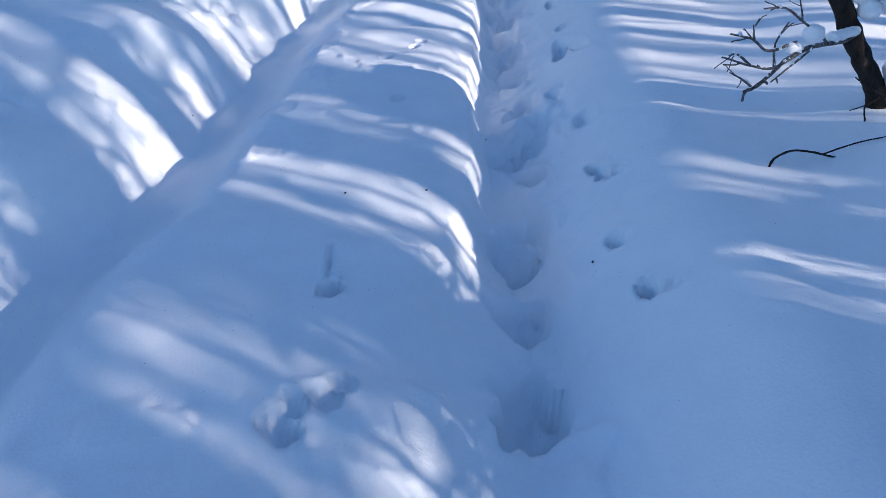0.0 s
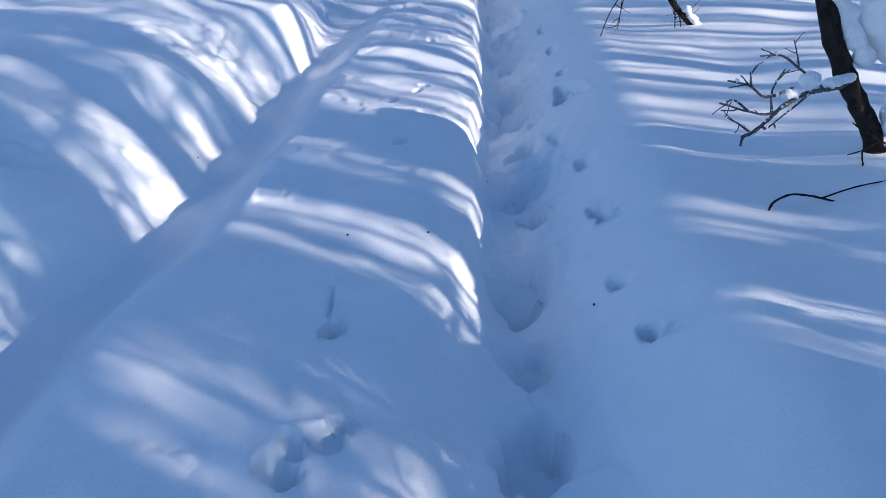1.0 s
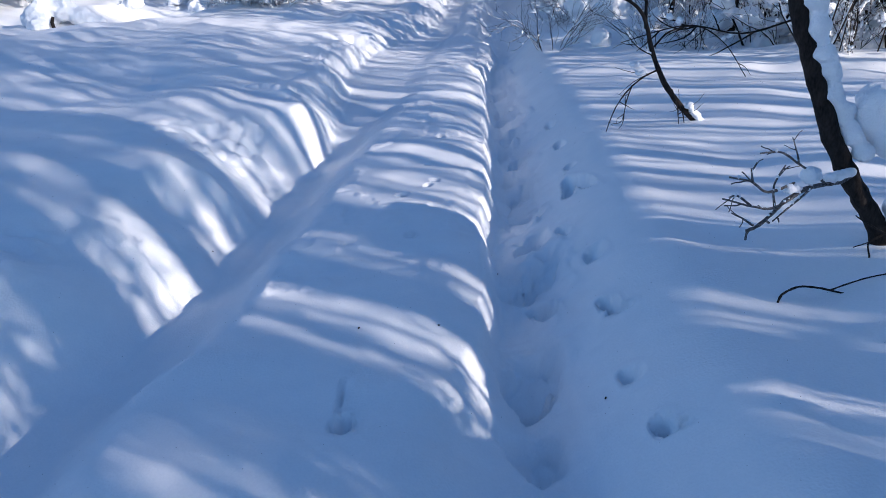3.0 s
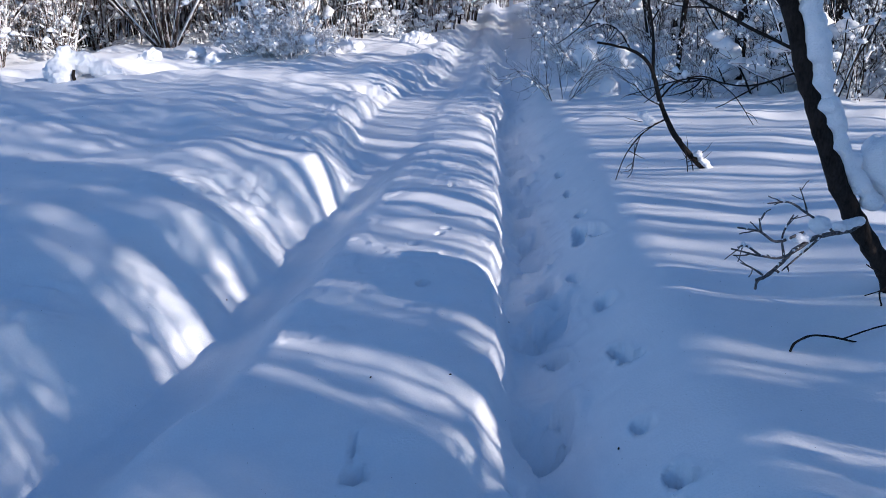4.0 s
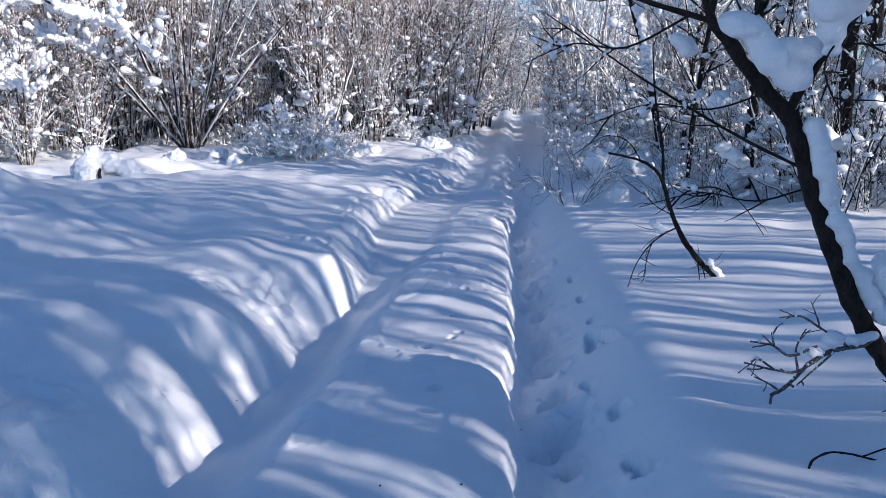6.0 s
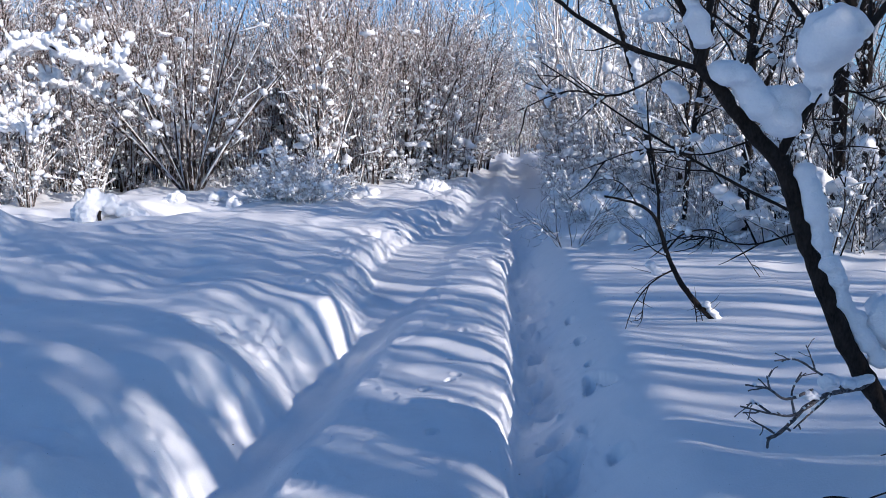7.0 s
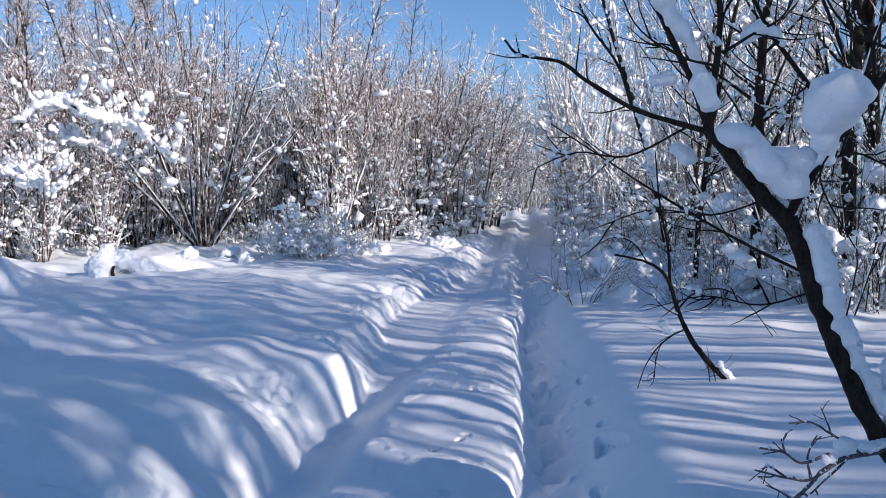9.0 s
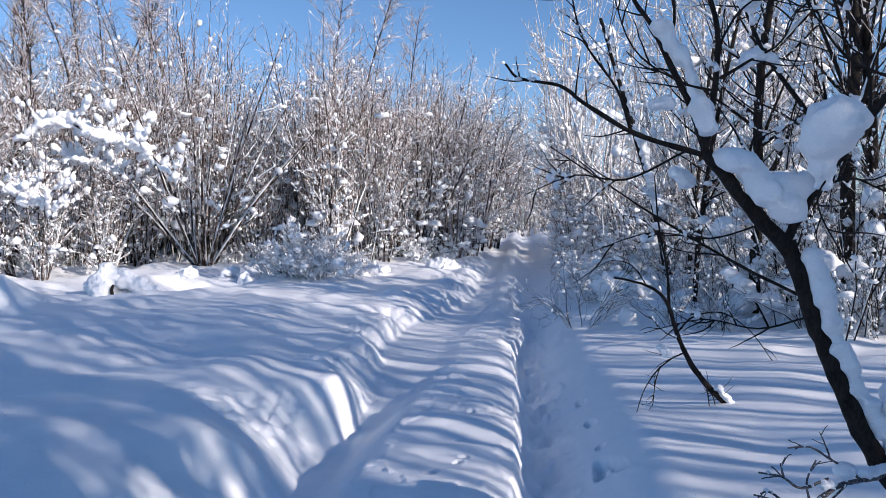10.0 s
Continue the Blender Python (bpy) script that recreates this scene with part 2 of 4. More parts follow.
    z = z + 0.6 * np.exp(-((x + 6.15) / 0.8) ** 2 - ((y - 9.7) / 1.0) ** 2)
    z = z + 0.28 * np.exp(-((x - 2.5) / 0.8) ** 2 - ((y - 9.7) / 0.5) ** 2)
    p = x - 0.105 * y
    woods = np.clip(smooth(1.7, 3.6, p) * smooth(5, 7, y) + smooth(9, 14, y) * smooth(-3.2, -6, p), 0, 1)
    z = z + woods * (0.15 * value_noise(x / 0.9, y / 0.9, 12) + 0.08 * value_noise(x / 0.35, y / 0.35, 13))
    # the land rises gently towards the far woods
    z = z + 0.042 * np.log1p(np.exp(np.clip((y - 10.5) / 1.5, -30, 30))) * 1.5 * (1 - 0.6 * smooth(40, 90, y))
    z = z + 0.028 * np.log1p(np.exp(np.clip((y - 26) / 4, -30, 30))) * 4 * (1 - 0.6 * smooth(40, 90, y))
    for cx, cy, hl, hw, depth, turn in PRINTS:
        near = (np.abs(x - cx) < 0.45) & (np.abs(y - cy) < 0.45)
        if not near.any():
            continue
        c, s = math.cos(radians(turn)), math.sin(radians(turn))
        dx, dy = x[near] - cx, y[near] - cy
        a, b = (dx * c - dy * s) / hw, (dx * s + dy * c) / hl
        wob = 0.26 * value_noise(dx / 0.06 + cx * 9, dy / 0.06 + cy * 9, 14)
        d = (np.abs(a) ** 2.4 + np.abs(b) ** 2.4) ** (1 / 2.4) + wob
        # the near wall of a print is cut steep, the far end drags out
        inside = 1 - smooth(0.72 + 0.12 * np.clip(-b, -1, 1), 1.0, d)
        edge = np.exp(-((d - 1.2) / 0.16) ** 2)
        z[near] += -1.25 * depth * inside * (1 + 0.35 * np.clip(-b, -1, 1)) + 0.006 * edge
        z[near] += inside * 0.014 * value_noise(dx / 0.035, dy / 0.035, 15)
    return z


def spread(dense, step, grow, far):
    """Grid lines: even between two ends, then ever wider apart."""
    a, b = dense
    mid = list(np.arange(a, b, step))
    up, d = [b], step
    while up[-1] < far[1]:
        d *= grow
        up.append(up[-1] + d)
    down, d = [], step
    q = a
    while q > far[0]:
        d *= grow
        q -= d
        down.append(q)
    return np.array(down[::-1] + mid + up)


def build_ground():
    gx = spread((-1.8, 1.2), 0.0125, 1.05, (-260, 260))
    gy = spread((1.1, 4.6), 0.014, 1.018, (-0.5, 420))
    gy = np.concatenate([np.linspace(-60, gy[0] - 0.3, 40), gy])
    X, Y = np.meshgrid(gx, gy)
    Z = height(X.ravel(), Y.ravel())
    me = bpy.data.meshes.new("ground")
    nx, ny = len(gx), len(gy)
    idx = np.arange(nx * ny).reshape(ny, nx)
    quads = np.stack([idx[:-1, :-1], idx[:-1, 1:], idx[1:, 1:], idx[1:, :-1]], -1).reshape(-1, 4)
    me.vertices.add(nx * ny)
    me.vertices.foreach_set("co", np.stack([X.ravel(), Y.ravel(), Z], 1).ravel())
    me.loops.add(quads.size)
    me.loops.foreach_set("vertex_index", quads.ravel().astype(np.int32))
    me.polygons.add(len(quads))
    me.polygons.foreach_set("loop_start", np.arange(0, quads.size, 4, dtype=np.int32))
    me.polygons.foreach_set("use_smooth", np.ones(len(quads), bool))
    me.update(calc_edges=True)
    me.materials.append(SNOW)
    tagged(new("ground", me), "deep white snow with two wheel ruts and footprints", "snow", kind="structure")


build_ground()


def floor_at(x, y):
    return float(height(np.array([x]), np.array([y]))[0])


# ---- trees and shrubs ----
def grow_path(rng, start, way, length, n, bend, lift):
    """A crooked line of n + 1 points."""
    pts, d = [np.array(start, float)], np.array(way, float)
    for _ in range(n):
        d = d + rng.normal(0, bend, 3) + (0, 0, lift)
        d /= np.linalg.norm(d)
        pts.append(pts[-1] + d * length / n)
    return np.array(pts)


def tilt_from(rng, axis, angle):
    """A direction at that angle from axis, turned at random."""
    side = np.cross(axis, rng.normal(size=3))
    side /= np.linalg.norm(side)
    d = axis * math.cos(angle) + side * math.sin(angle)
    return d


def snow_on(snow, rng, pts, radius, extra, sides=4):
    """A ridge of snow along the top of a branch."""
    n = len(pts)
    a = rng.integers(0, max(1, n - 2))
    b = rng.integers(a + 2, n + 1) if a + 2 <= n else n
    q = pts[a:b]
    if len(q) < 2:
        return
    rise = abs(q[-1][2] - q[0][2]) / (np.linalg.norm(q[-1] - q[0]) + 1e-6)
    if rise > 0.86:
        return
    fat = (radius + extra * (1.25 - rise)) * rng.uniform(0.7, 1.3, len(q))
    fat[0] *= 0.2
    fat[-1] *= 0.2
    snow.tube(q + np.array((0, 0, 1.0)) * (radius * 0.6 + fat * 0.7)[:, None], fat, sides)


def plaster_on(snow, rng, pts, radii, extra):
    """Snow stuck to the upper side of a leaning stem, broken off here and there."""
    i = 0
    while i < len(pts) - 1:
        run = int(rng.integers(1, 4))
        q = pts[i:i + run + 1]
        if rng.random() < 0.7 and len(q) > 1:
            way = q[-1] - q[0]
            way = way / np.linalg.norm(way)
            up = np.array((0, 0, 1.0)) - way * way[2]
            lean = np.linalg.norm(up)
            if lean > 0.05:
                up = up / lean
                r = np.asarray(radii[i:i + run + 1]) * 0.7 + extra * (0.4 + lean) * rng.uniform(0.6, 1.4, len(q))
                r[0] *= 0.6
                r[-1] *= 0.6
                snow.tube(q + up * (np.asarray(radii[i:i + run + 1]) * 0.7 + r * 0.4)[:, None], r, 3)
        i += run


def crumbs_on(snow, rng, pts, radius, size, count):
    """Broken lumps of snow that lie along a branch, longer than wide."""
    for _ in range(count):
        i = rng.integers(0, len(pts) - 1)
        way = pts[i + 1] - pts[i]
        c = pts[i] + way * rng.random()
        way = way / (np.linalg.norm(way) + 1e-6)
        flat = 1 - abs(way[2])
        q = size * (0.4 + 0.75 * rng.random() ** 2) * (0.65 + 0.6 * flat)
        side = np.cross(way, (0.1, 0.2, 1.0))
        side /= np.linalg.norm(side) + 1e-6
        up = np.array((0, 0, 1.0)) * 0.8 + np.cross(side, way) * 0.4
        c = c + (0, 0, radius + q * 0.25)
        ball_v, ball_f = BALLS[0]
        k = ball_v * (rng.uniform(0.75, 1.35) * q, rng.uniform(0.65, 1.0) * q, rng.uniform(0.65, 1.15) * q)
        k = k[:, :1] * way + k[:, 1:2] * side + k[:, 2:] * up
        snow.v.append(c + k * (1 + rng.normal(0, 0.2, len(k)))[:, None])
        snow.f += [tuple(i + snow.n for i in f) for f in ball_f]
        snow.n += len(k)


def make_tree(name, label, category, group, seed, tall, stems, spread_deg, thick, bark, limbs=9, twigs=4, load=1.0, low=0.2, limb_len=0.24, detail=0, twig_r=0.0035, snow_size=1.0, droop=0.01, crook=0.055, spray=None, pillow=1.0):
    """A shrub or tree: each stem with its limbs a part, all the fine twigs one, the snow on it one."""
    rng = np.random.default_rng(seed)
    root = thing(name, label, category, group)
    fine, snow = Shape(), Shape()
    for s in range(stems):
        body = Shape()
        turn = 2 * math.pi * (s + rng.uniform(0, 0.8)) / stems
        lean = radians(rng.uniform(0.15, 1.0) * spread_deg)
        way = (math.cos(turn) * math.sin(lean), math.sin(turn) * math.sin(lean), math.cos(lean))
        foot = (0.16 * math.cos(turn) * min(stems - 1, 4) / 4, 0.16 * math.sin(turn) * min(stems - 1, 4) / 4, -0.15)
        length = tall * (rng.uniform(0.68, 1.05) if stems > 1 else 1)
        pts = grow_path(rng, foot, way, length, 9, crook, droop)
        r0 = thick * (rng.uniform(0.65, 1.15) if stems > 1 else 1)
        rad = r0 * (1 - np.linspace(0, 1, 10) ** 1.2 * 0.86)
        body.tube(pts, rad, 6 if detail else 5)
        if stems > 1:
            plaster_on(snow, rng, pts[:7], rad[:7], 0.011 * snow_size)
        for k in range(limbs):
            t = low + (0.97 - low) * (k + rng.uniform(0, 1)) / limbs
            i = min(int(t * 9), 8)
            base = pts[i] + (pts[i + 1] - pts[i]) * (t * 9 - i)
            axis = (pts[i + 1] - pts[i]) / np.linalg.norm(pts[i + 1] - pts[i])
            ll = tall * limb_len * rng.uniform(0.5, 1.2) * (1.15 - 0.75 * t) + 0.12
            limb = grow_path(rng, base, tilt_from(rng, axis, radians(rng.uniform(25, 65))), ll, 4, 0.12, 0.06)
            lr = max(rad[i] * 0.42, twig_r * 1.4)
            body.tube(limb, lr * np.array((1, 0.8, 0.62, 0.45, 0.28)), 4 if detail else 3)
            crumbs_on(snow, rng, limb, lr, 0.034 * snow_size, rng.poisson(2.2 * load * max(0.08, 1.15 - t)))
            if rng.random() < 0.7:
                snow_on(snow, rng, limb, lr * 0.8, 0.006 * snow_size * min(load, 1.6), 3)
            for m in range(twigs):
                j = rng.integers(1, 5)
                tl = rng.uniform(0.14, 0.42) * (0.6 + 0.08 * tall)
                away = limb[j] - limb[j - 1]
                away /= np.linalg.norm(away)
                tw = grow_path(rng, limb[j] - away * rng.uniform(0, ll / 4), tilt_from(rng, away, radians(rng.uniform(15, 60))), tl, 2, 0.14, 0.08)[::1 + (detail == 0)]
                fine.tube(tw, np.linspace(twig_r, twig_r * 0.45, len(tw)), 3)
                if rng.random() < 0.25 * load * max(0.15, 1.1 - t):
                    crumbs_on(snow, rng, tw, twig_r, 0.024 * snow_size, 1)
                elif rng.random() < 0.25:
                    snow_on(snow, rng, tw, twig_r, 0.005 * snow_size * min(load, 1.6), 3)
            for _ in range(rng.poisson(0.3 * load * pillow * (1.15 - t) ** 0.6)):
                c = limb[rng.integers(0, 4)]
                q = (0.035 + 0.07 * rng.random() ** 2) * (1.4 - 0.95 * t) * snow_size * pillow
                snow.lump(c + (0, 0, q * 0.4), (q * rng.uniform(0.9, 1.7), q * rng.uniform(0.5, 0.9), q * rng.uniform(0.6, 1.0)), rng, 1 if pillow > 1.2 else 0, 0.45 if pillow > 1.2 else 0.75)
        part("stem" if stems > 1 else "trunk", body, bark, root)
    if snow.n:
        part("snow_load", snow, CLUMP, root, "clumps of white snow caught on the branches", "stuff")
    part("crown", fine, spray or TWIG, root, "fine frosted twigs", "stuff")
    return root


def make_brush(name, label, category, group, seed, tall, stems, spread_deg, bark, spray, twigs=12, lumps=5, size=0.05, low=0.25, crook=0.07):
    """A dense clump of slim upright whips with frosted tips."""
    rng = np.random.default_rng(seed)
    root = thing(name, label, category, group)
    body, fine, snow = Shape(), Shape(), Shape()
    for s in range(stems):
        turn = rng.uniform(0, 6.28)
        lean = radians(spread_deg * rng.uniform(0, 1) ** 0.7)
        way = (math.cos(turn) * math.sin(lean), math.sin(turn) * math.sin(lean), math.cos(lean))
        foot = (rng.normal(0, 0.3), rng.normal(0, 0.3), -0.15)
        pts = grow_path(rng, foot, way, tall * rng.uniform(0.45, 1.0), 5, crook, 0.02)
        rad = 0.02 * rng.uniform(0.6, 1.2) * np.array((1, 0.88, 0.74, 0.6, 0.42, 0.2))
        body.tube(pts, rad, 3)
        plaster_on(snow, rng, pts[:5], rad[:5], 0.015)
        for k in range(twigs):
            t = low + (1 - low) * (k + rng.random()) / twigs
            i = min(int(t * 5), 4)
            q = pts[i] + (pts[i + 1] - pts[i]) * (t * 5 - i)
            d = pts[i + 1] - pts[i]
            d /= np.linalg.norm(d)
            end = tilt_from(rng, d, radians(rng.uniform(15, 60))) * rng.uniform(0.25, 0.9) * (1.2 - 0.6 * t) + (0, 0, 0.06)
            tw = np.array((q, q + end * 0.5 + rng.normal(0, 0.03, 3), q + end))
            fine.tube(tw[::2] if k % 2 else tw, (0.0075, 0.004) if k % 2 else (0.0085, 0.006, 0.0035), 3)
            crumbs_on(snow, rng, tw, 0.005, size, rng.poisson(lumps / twigs * max(0.1, 1.7 - 1.6 * t)))
    part("stem_cluster", body, bark, root, "", "stuff")
    part("snow_load", snow, CLUMP, root, "bits of white snow caught on the branches", "stuff")
    part("crown", fine, spray, root, "fine frosted twigs", "stuff")
    return root


def stand(root, x, y, turn=0.0, size=1.0, first=False, sink=0.0):
    m = Matrix.Translation((x, y, floor_at(x, y) - sink)) @ Matrix.Rotation(turn, 4, "Z") @ Matrix.Scale(size, 4)
    if first:
        root.matrix_basis = m
        return root
    return copy_thing(root, m)


def scatter(kinds, places, rng, sizes=(0.85, 1.15)):
    """Sets each kind at its first place and copies it to the others."""
    used = set()
    for n, (x, y) in enumerate(places):
        k = n % len(kinds)
        ob = stand(kinds[k], x, y, rng.uniform(0, 6.28), rng.uniform(*sizes), k not in used)
        used.add(k)


def poisson(rng, count, box, gap, allow):
    out = []
    for _ in range(count * 60):
        x, y = rng.uniform(box[0], box[1]), rng.uniform(box[2], box[3])
        if allow(x, y) and all((x - a) ** 2 + (y - b) ** 2 > gap * gap for a, b in out):
            out.append((x, y))
            if len(out) >= count:
                break
    return out


def curve(pts, steps=5):
    """A smooth line through the points."""
    p = np.asarray(pts, float)
    q = np.vstack([2 * p[0] - p[1], p, 2 * p[-1] - p[-2]])
    out = []
    for i in range(1, len(q) - 2):
        for t in np.arange(steps) / steps:
            a, b, c, d = q[i - 1:i + 3]
            out.append(0.5 * (2 * b + (c - a) * t + (2 * a - 5 * b + 4 * c - d) * t * t + (3 * b - a - 3 * c + d) * t ** 3))
    out.append(p[-1])
    return np.array(out)


def limb(name, parent, pts, r0, r1, mat, rng, sides=9, wob=0.12, label=""):
    line = curve(pts)
    line[1:] += rng.normal(0, r0 * 0.06, (len(line) - 1, 3))
    rad = np.linspace(r0, r1, len(line)) * (1 + wob * rng.uniform(-1, 1, len(line)))
    s = Shape()
    s.tube(line, rad, sides)
    part(name, s, mat, parent, label)
    return line


GRIT = bpy.data.textures.new("grit", "CLOUDS")
GRIT.noise_scale, GRIT.noise_depth = 0.035, 2
SAG = bpy.data.textures.new("sag", "CLOUDS")
SAG.noise_scale, SAG.noise_depth = 0.09, 1


def pad(parent, centres, rng, label="", voxel=0.011, name="snow_pad"):
    """Settled snow: several lumps melted into one body. centres: x, y, z and a size."""
    s = Shape()
    for x, y, z, r in centres:
        s.lump((x, y, z), (r * 1.05, r * 0.95, r), rng, 2, 0.15)
    ob = part(name, s, CLUMP, parent, label)
    melt = ob.modifiers.new("melt", "REMESH")
    melt.mode, melt.voxel_size, melt.use_smooth_shade = "VOXEL", voxel, True
    soft = ob.modifiers.new("soft", "SMOOTH")
    soft.factor, soft.iterations = 0.5, 4
    sag = ob.modifiers.new("sag", "DISPLACE")
    sag.texture, sag.strength, sag.mid_level = SAG, voxel * 3.2, 0.5
    sag.texture_coords = "LOCAL"
    rough = ob.modifiers.new("rough", "DISPLACE")
    rough.texture, rough.strength, rough.mid_level = GRIT, voxel * 1.1, 0.5
    rough.texture_coords = "LOCAL"
    return ob


def along(pts, r, n, rng, jitter=0.3):
    """Places for the lumps of a pad, strung along a line."""
    line = curve(pts, 6)
    i = np.linspace(0, len(line) - 1, n).astype(int)
    return [(*(line[k] + rng.normal(0, r * 0.12, 3)), r * rng.uniform(1 - jitter, 1 + jitter)) for k in i]


# ---- the leaning tree beside the path ----
rng = np.random.default_rng(3)
lean = thing("leaning_tree", "dark leaning alder tree with thick snow on its fork", "tree")
limb("trunk", lean, [(1.66, 2.42, 0.2), (1.63, 2.42, 0.35), (1.6, 2.42, 0.46), (1.56, 2.42, 0.56), (1.5, 2.42, 0.65), (1.42, 2.42, 0.76), (1.35, 2.42, 0.88), (1.27, 2.42, 1.06), (1.2, 2.43, 1.24), (1.17, 2.45, 1.36), (1.12, 2.45, 1.49)], 0.035, 0.027, BARK, rng, 14, 0.05)
limb("limb", lean, [(1.13, 2.45, 1.46), (1.0, 2.45, 1.6), (0.91, 2.45, 1.71), (0.85, 2.45, 1.78)], 0.027, 0.016, BARK, rng, 12)
limb("limb", lean, [(1.11, 2.45, 1.48), (1.18, 2.42, 1.63), (1.25, 2.4, 1.74), (1.41, 2.4, 1.95), (1.54, 2.4, 2.15), (1.6, 2.42, 2.6)], 0.017, 0.008, BARK, rng, 10)
BOUGHS = [
    ([(0.85, 2.45, 1.77), (0.88, 2.45, 1.96), (0.89, 2.45, 2.18), (0.84, 2.45, 2.4), (0.86, 2.45, 2.8)], 0.017),
    ([(0.86, 2.46, 1.78), (0.82, 2.5, 1.94), (0.75, 2.5, 2.08), (0.7, 2.5, 2.19), (0.61, 2.5, 2.33), (0.5, 2.5, 2.6)], 0.018),
    ([(0.87, 2.45, 1.765), (0.64, 2.47, 1.84), (0.48, 2.5, 1.94), (0.39, 2.52, 2.01), (0.26, 2.55, 2.04), (0.21, 2.55, 2.09)], 0.013),
    ([(1.27, 2.41, 1.77), (1.26, 2.5, 1.85), (1.17, 2.6, 2.05), (1.09, 2.6, 2.17), (1.01, 2.6, 2.4), (0.95, 2.6, 2.8)], 0.014),
    ([(0.62, 2.48, 1.85), (0.58, 2.52, 2.0), (0.47, 2.55, 2.18), (0.42, 2.55, 2.4)], 0.008),
    ([(1.19, 2.44, 1.3), (1.02, 2.6, 1.41), (0.78, 2.75, 1.58), (0.6, 2.85, 1.72), (0.42, 2.95, 1.86)], 0.008),
    ([(0.9, 2.45, 2.02), (1.0, 2.45, 2.08), (1.1, 2.46, 2.14), (1.16, 2.46, 2.26)], 0.008),
    ([(0.88, 2.45, 1.98), (0.75, 2.4, 2.0), (0.6, 2.38, 2.1), (0.52, 2.36, 2.3)], 0.006),
    ([(1.3, 2.4, 1.8), (1.2, 2.3, 1.72), (1.12, 2.25, 1.6), (1.2, 2.2, 1.4)], 0.006),
    ([(0.74, 2.5, 2.1), (0.76, 2.48, 2.25), (0.7, 2.46, 2.45), (0.72, 2.46, 2.8)], 0.008),
    ([(1.0, 2.46, 1.61), (1.04, 2.55, 1.8), (1.1, 2.6, 1.95), (1.02, 2.62, 2.15)], 0.007),
    ([(0.8, 2.46, 1.79), (0.62, 2.55, 1.7), (0.46, 2.62, 1.72), (0.3, 2.7, 1.66)], 0.006),
    ([(1.05, 2.45, 1.55), (0.92, 2.6, 1.5), (0.74, 2.7, 1.52), (0.55, 2.8, 1.45)], 0.005),
    ([(1.2, 2.44, 1.25), (1.05, 2.5, 1.2), (0.9, 2.6, 1.22), (0.72, 2.7, 1.16)], 0.005),
    ([(0.88, 2.45, 2.1), (0.98, 2.5, 2.25), (1.1, 2.5, 2.35), (1.2, 2.5, 2.55)], 0.006),
    ([(1.45, 2.4, 2.0), (1.3, 2.45, 2.1), (1.2, 2.45, 2.28), (1.16, 2.45, 2.6)], 0.007),
    ([(1.2, 2.43, 1.66), (1.36, 2.5, 1.7), (1.52, 2.55, 1.66), (1.7, 2.6, 1.72)], 0.007),
    ([(1.36, 2.4, 1.88), (1.38, 2.45, 2.05), (1.33, 2.5, 2.3), (1.36, 2.5, 2.6)], 0.009),
]
for pts, r in BOUGHS:
    line = limb("bough", lean, pts, r * 0.75, r * 0.28, BARK, rng, 7)
    for k in range(7):
        i = rng.integers(len(line) // 5, len(line) - 1)
        d = line[i + 1] - line[i]
        d /= np.linalg.norm(d)
        tw = grow_path(rng, line[i], tilt_from(rng, d, radians(rng.uniform(30, 65))), rng.uniform(0.06, 0.22), 5, 0.14, 0.04)
        s = Shape()
        s.tube(tw, 0.0032 * np.array((1, 0.9, 0.8, 0.65, 0.5, 0.3)), 5)
        part("twig", s, BARK, lean)
        if rng.random() < 0.4:
            sn = Shape()
            crumbs_on(sn, rng, tw, 0.003, 0.013, 4)
            if sn.n:
                part("snow_clump", sn, CLUMP, lean, "", "stuff")
# low branch with a fan of twigs
FAN = [
    ([(1.45, 2.42, 0.76), (1.36, 2.34, 0.755), (1.28, 2.29, 0.76), (1.18, 2.22, 0.77), (1.08, 2.14, 0.76), (1.03, 2.1, 0.74), (0.95, 2.02, 0.73), (0.9, 1.98, 0.73)], 0.009),
    ([(1.15, 2.19, 0.77), (1.02, 2.08, 0.76), (0.92, 2.01, 0.79), (0.79, 1.9, 0.85)], 0.005),
    ([(1.12, 2.18, 0.8), (0.99, 2.07, 0.81), (0.91, 2.01, 0.86), (0.81, 1.92, 0.9)], 0.005),
    ([(1.02, 2.08, 0.76), (1.02, 2.1, 0.82), (1.06, 2.13, 0.87)], 0.004),
    ([(1.2, 2.23, 0.765), (1.13, 2.18, 0.74), (1.02, 2.08, 0.72)], 0.004),
    ([(0.93, 2.01, 0.735), (0.88, 1.97, 0.77), (0.83, 1.93, 0.8)], 0.0035),
    ([(0.91, 2.0, 0.86), (0.9, 2.0, 0.9)], 0.0035),
    ([(0.92, 2.01, 0.79), (0.85, 1.95, 0.84), (0.81, 1.91, 0.85)], 0.0035),
    ([(1.28, 2.29, 0.76), (1.21, 2.24, 0.81), (1.14, 2.2, 0.85), (1.06, 2.14, 0.9), (1.0, 2.09, 0.92), (0.94, 2.04, 0.93)], 0.0045),
    ([(1.13, 2.19, 0.86), (1.12, 2.19, 0.89), (1.09, 2.17, 0.94)], 0.003),
]
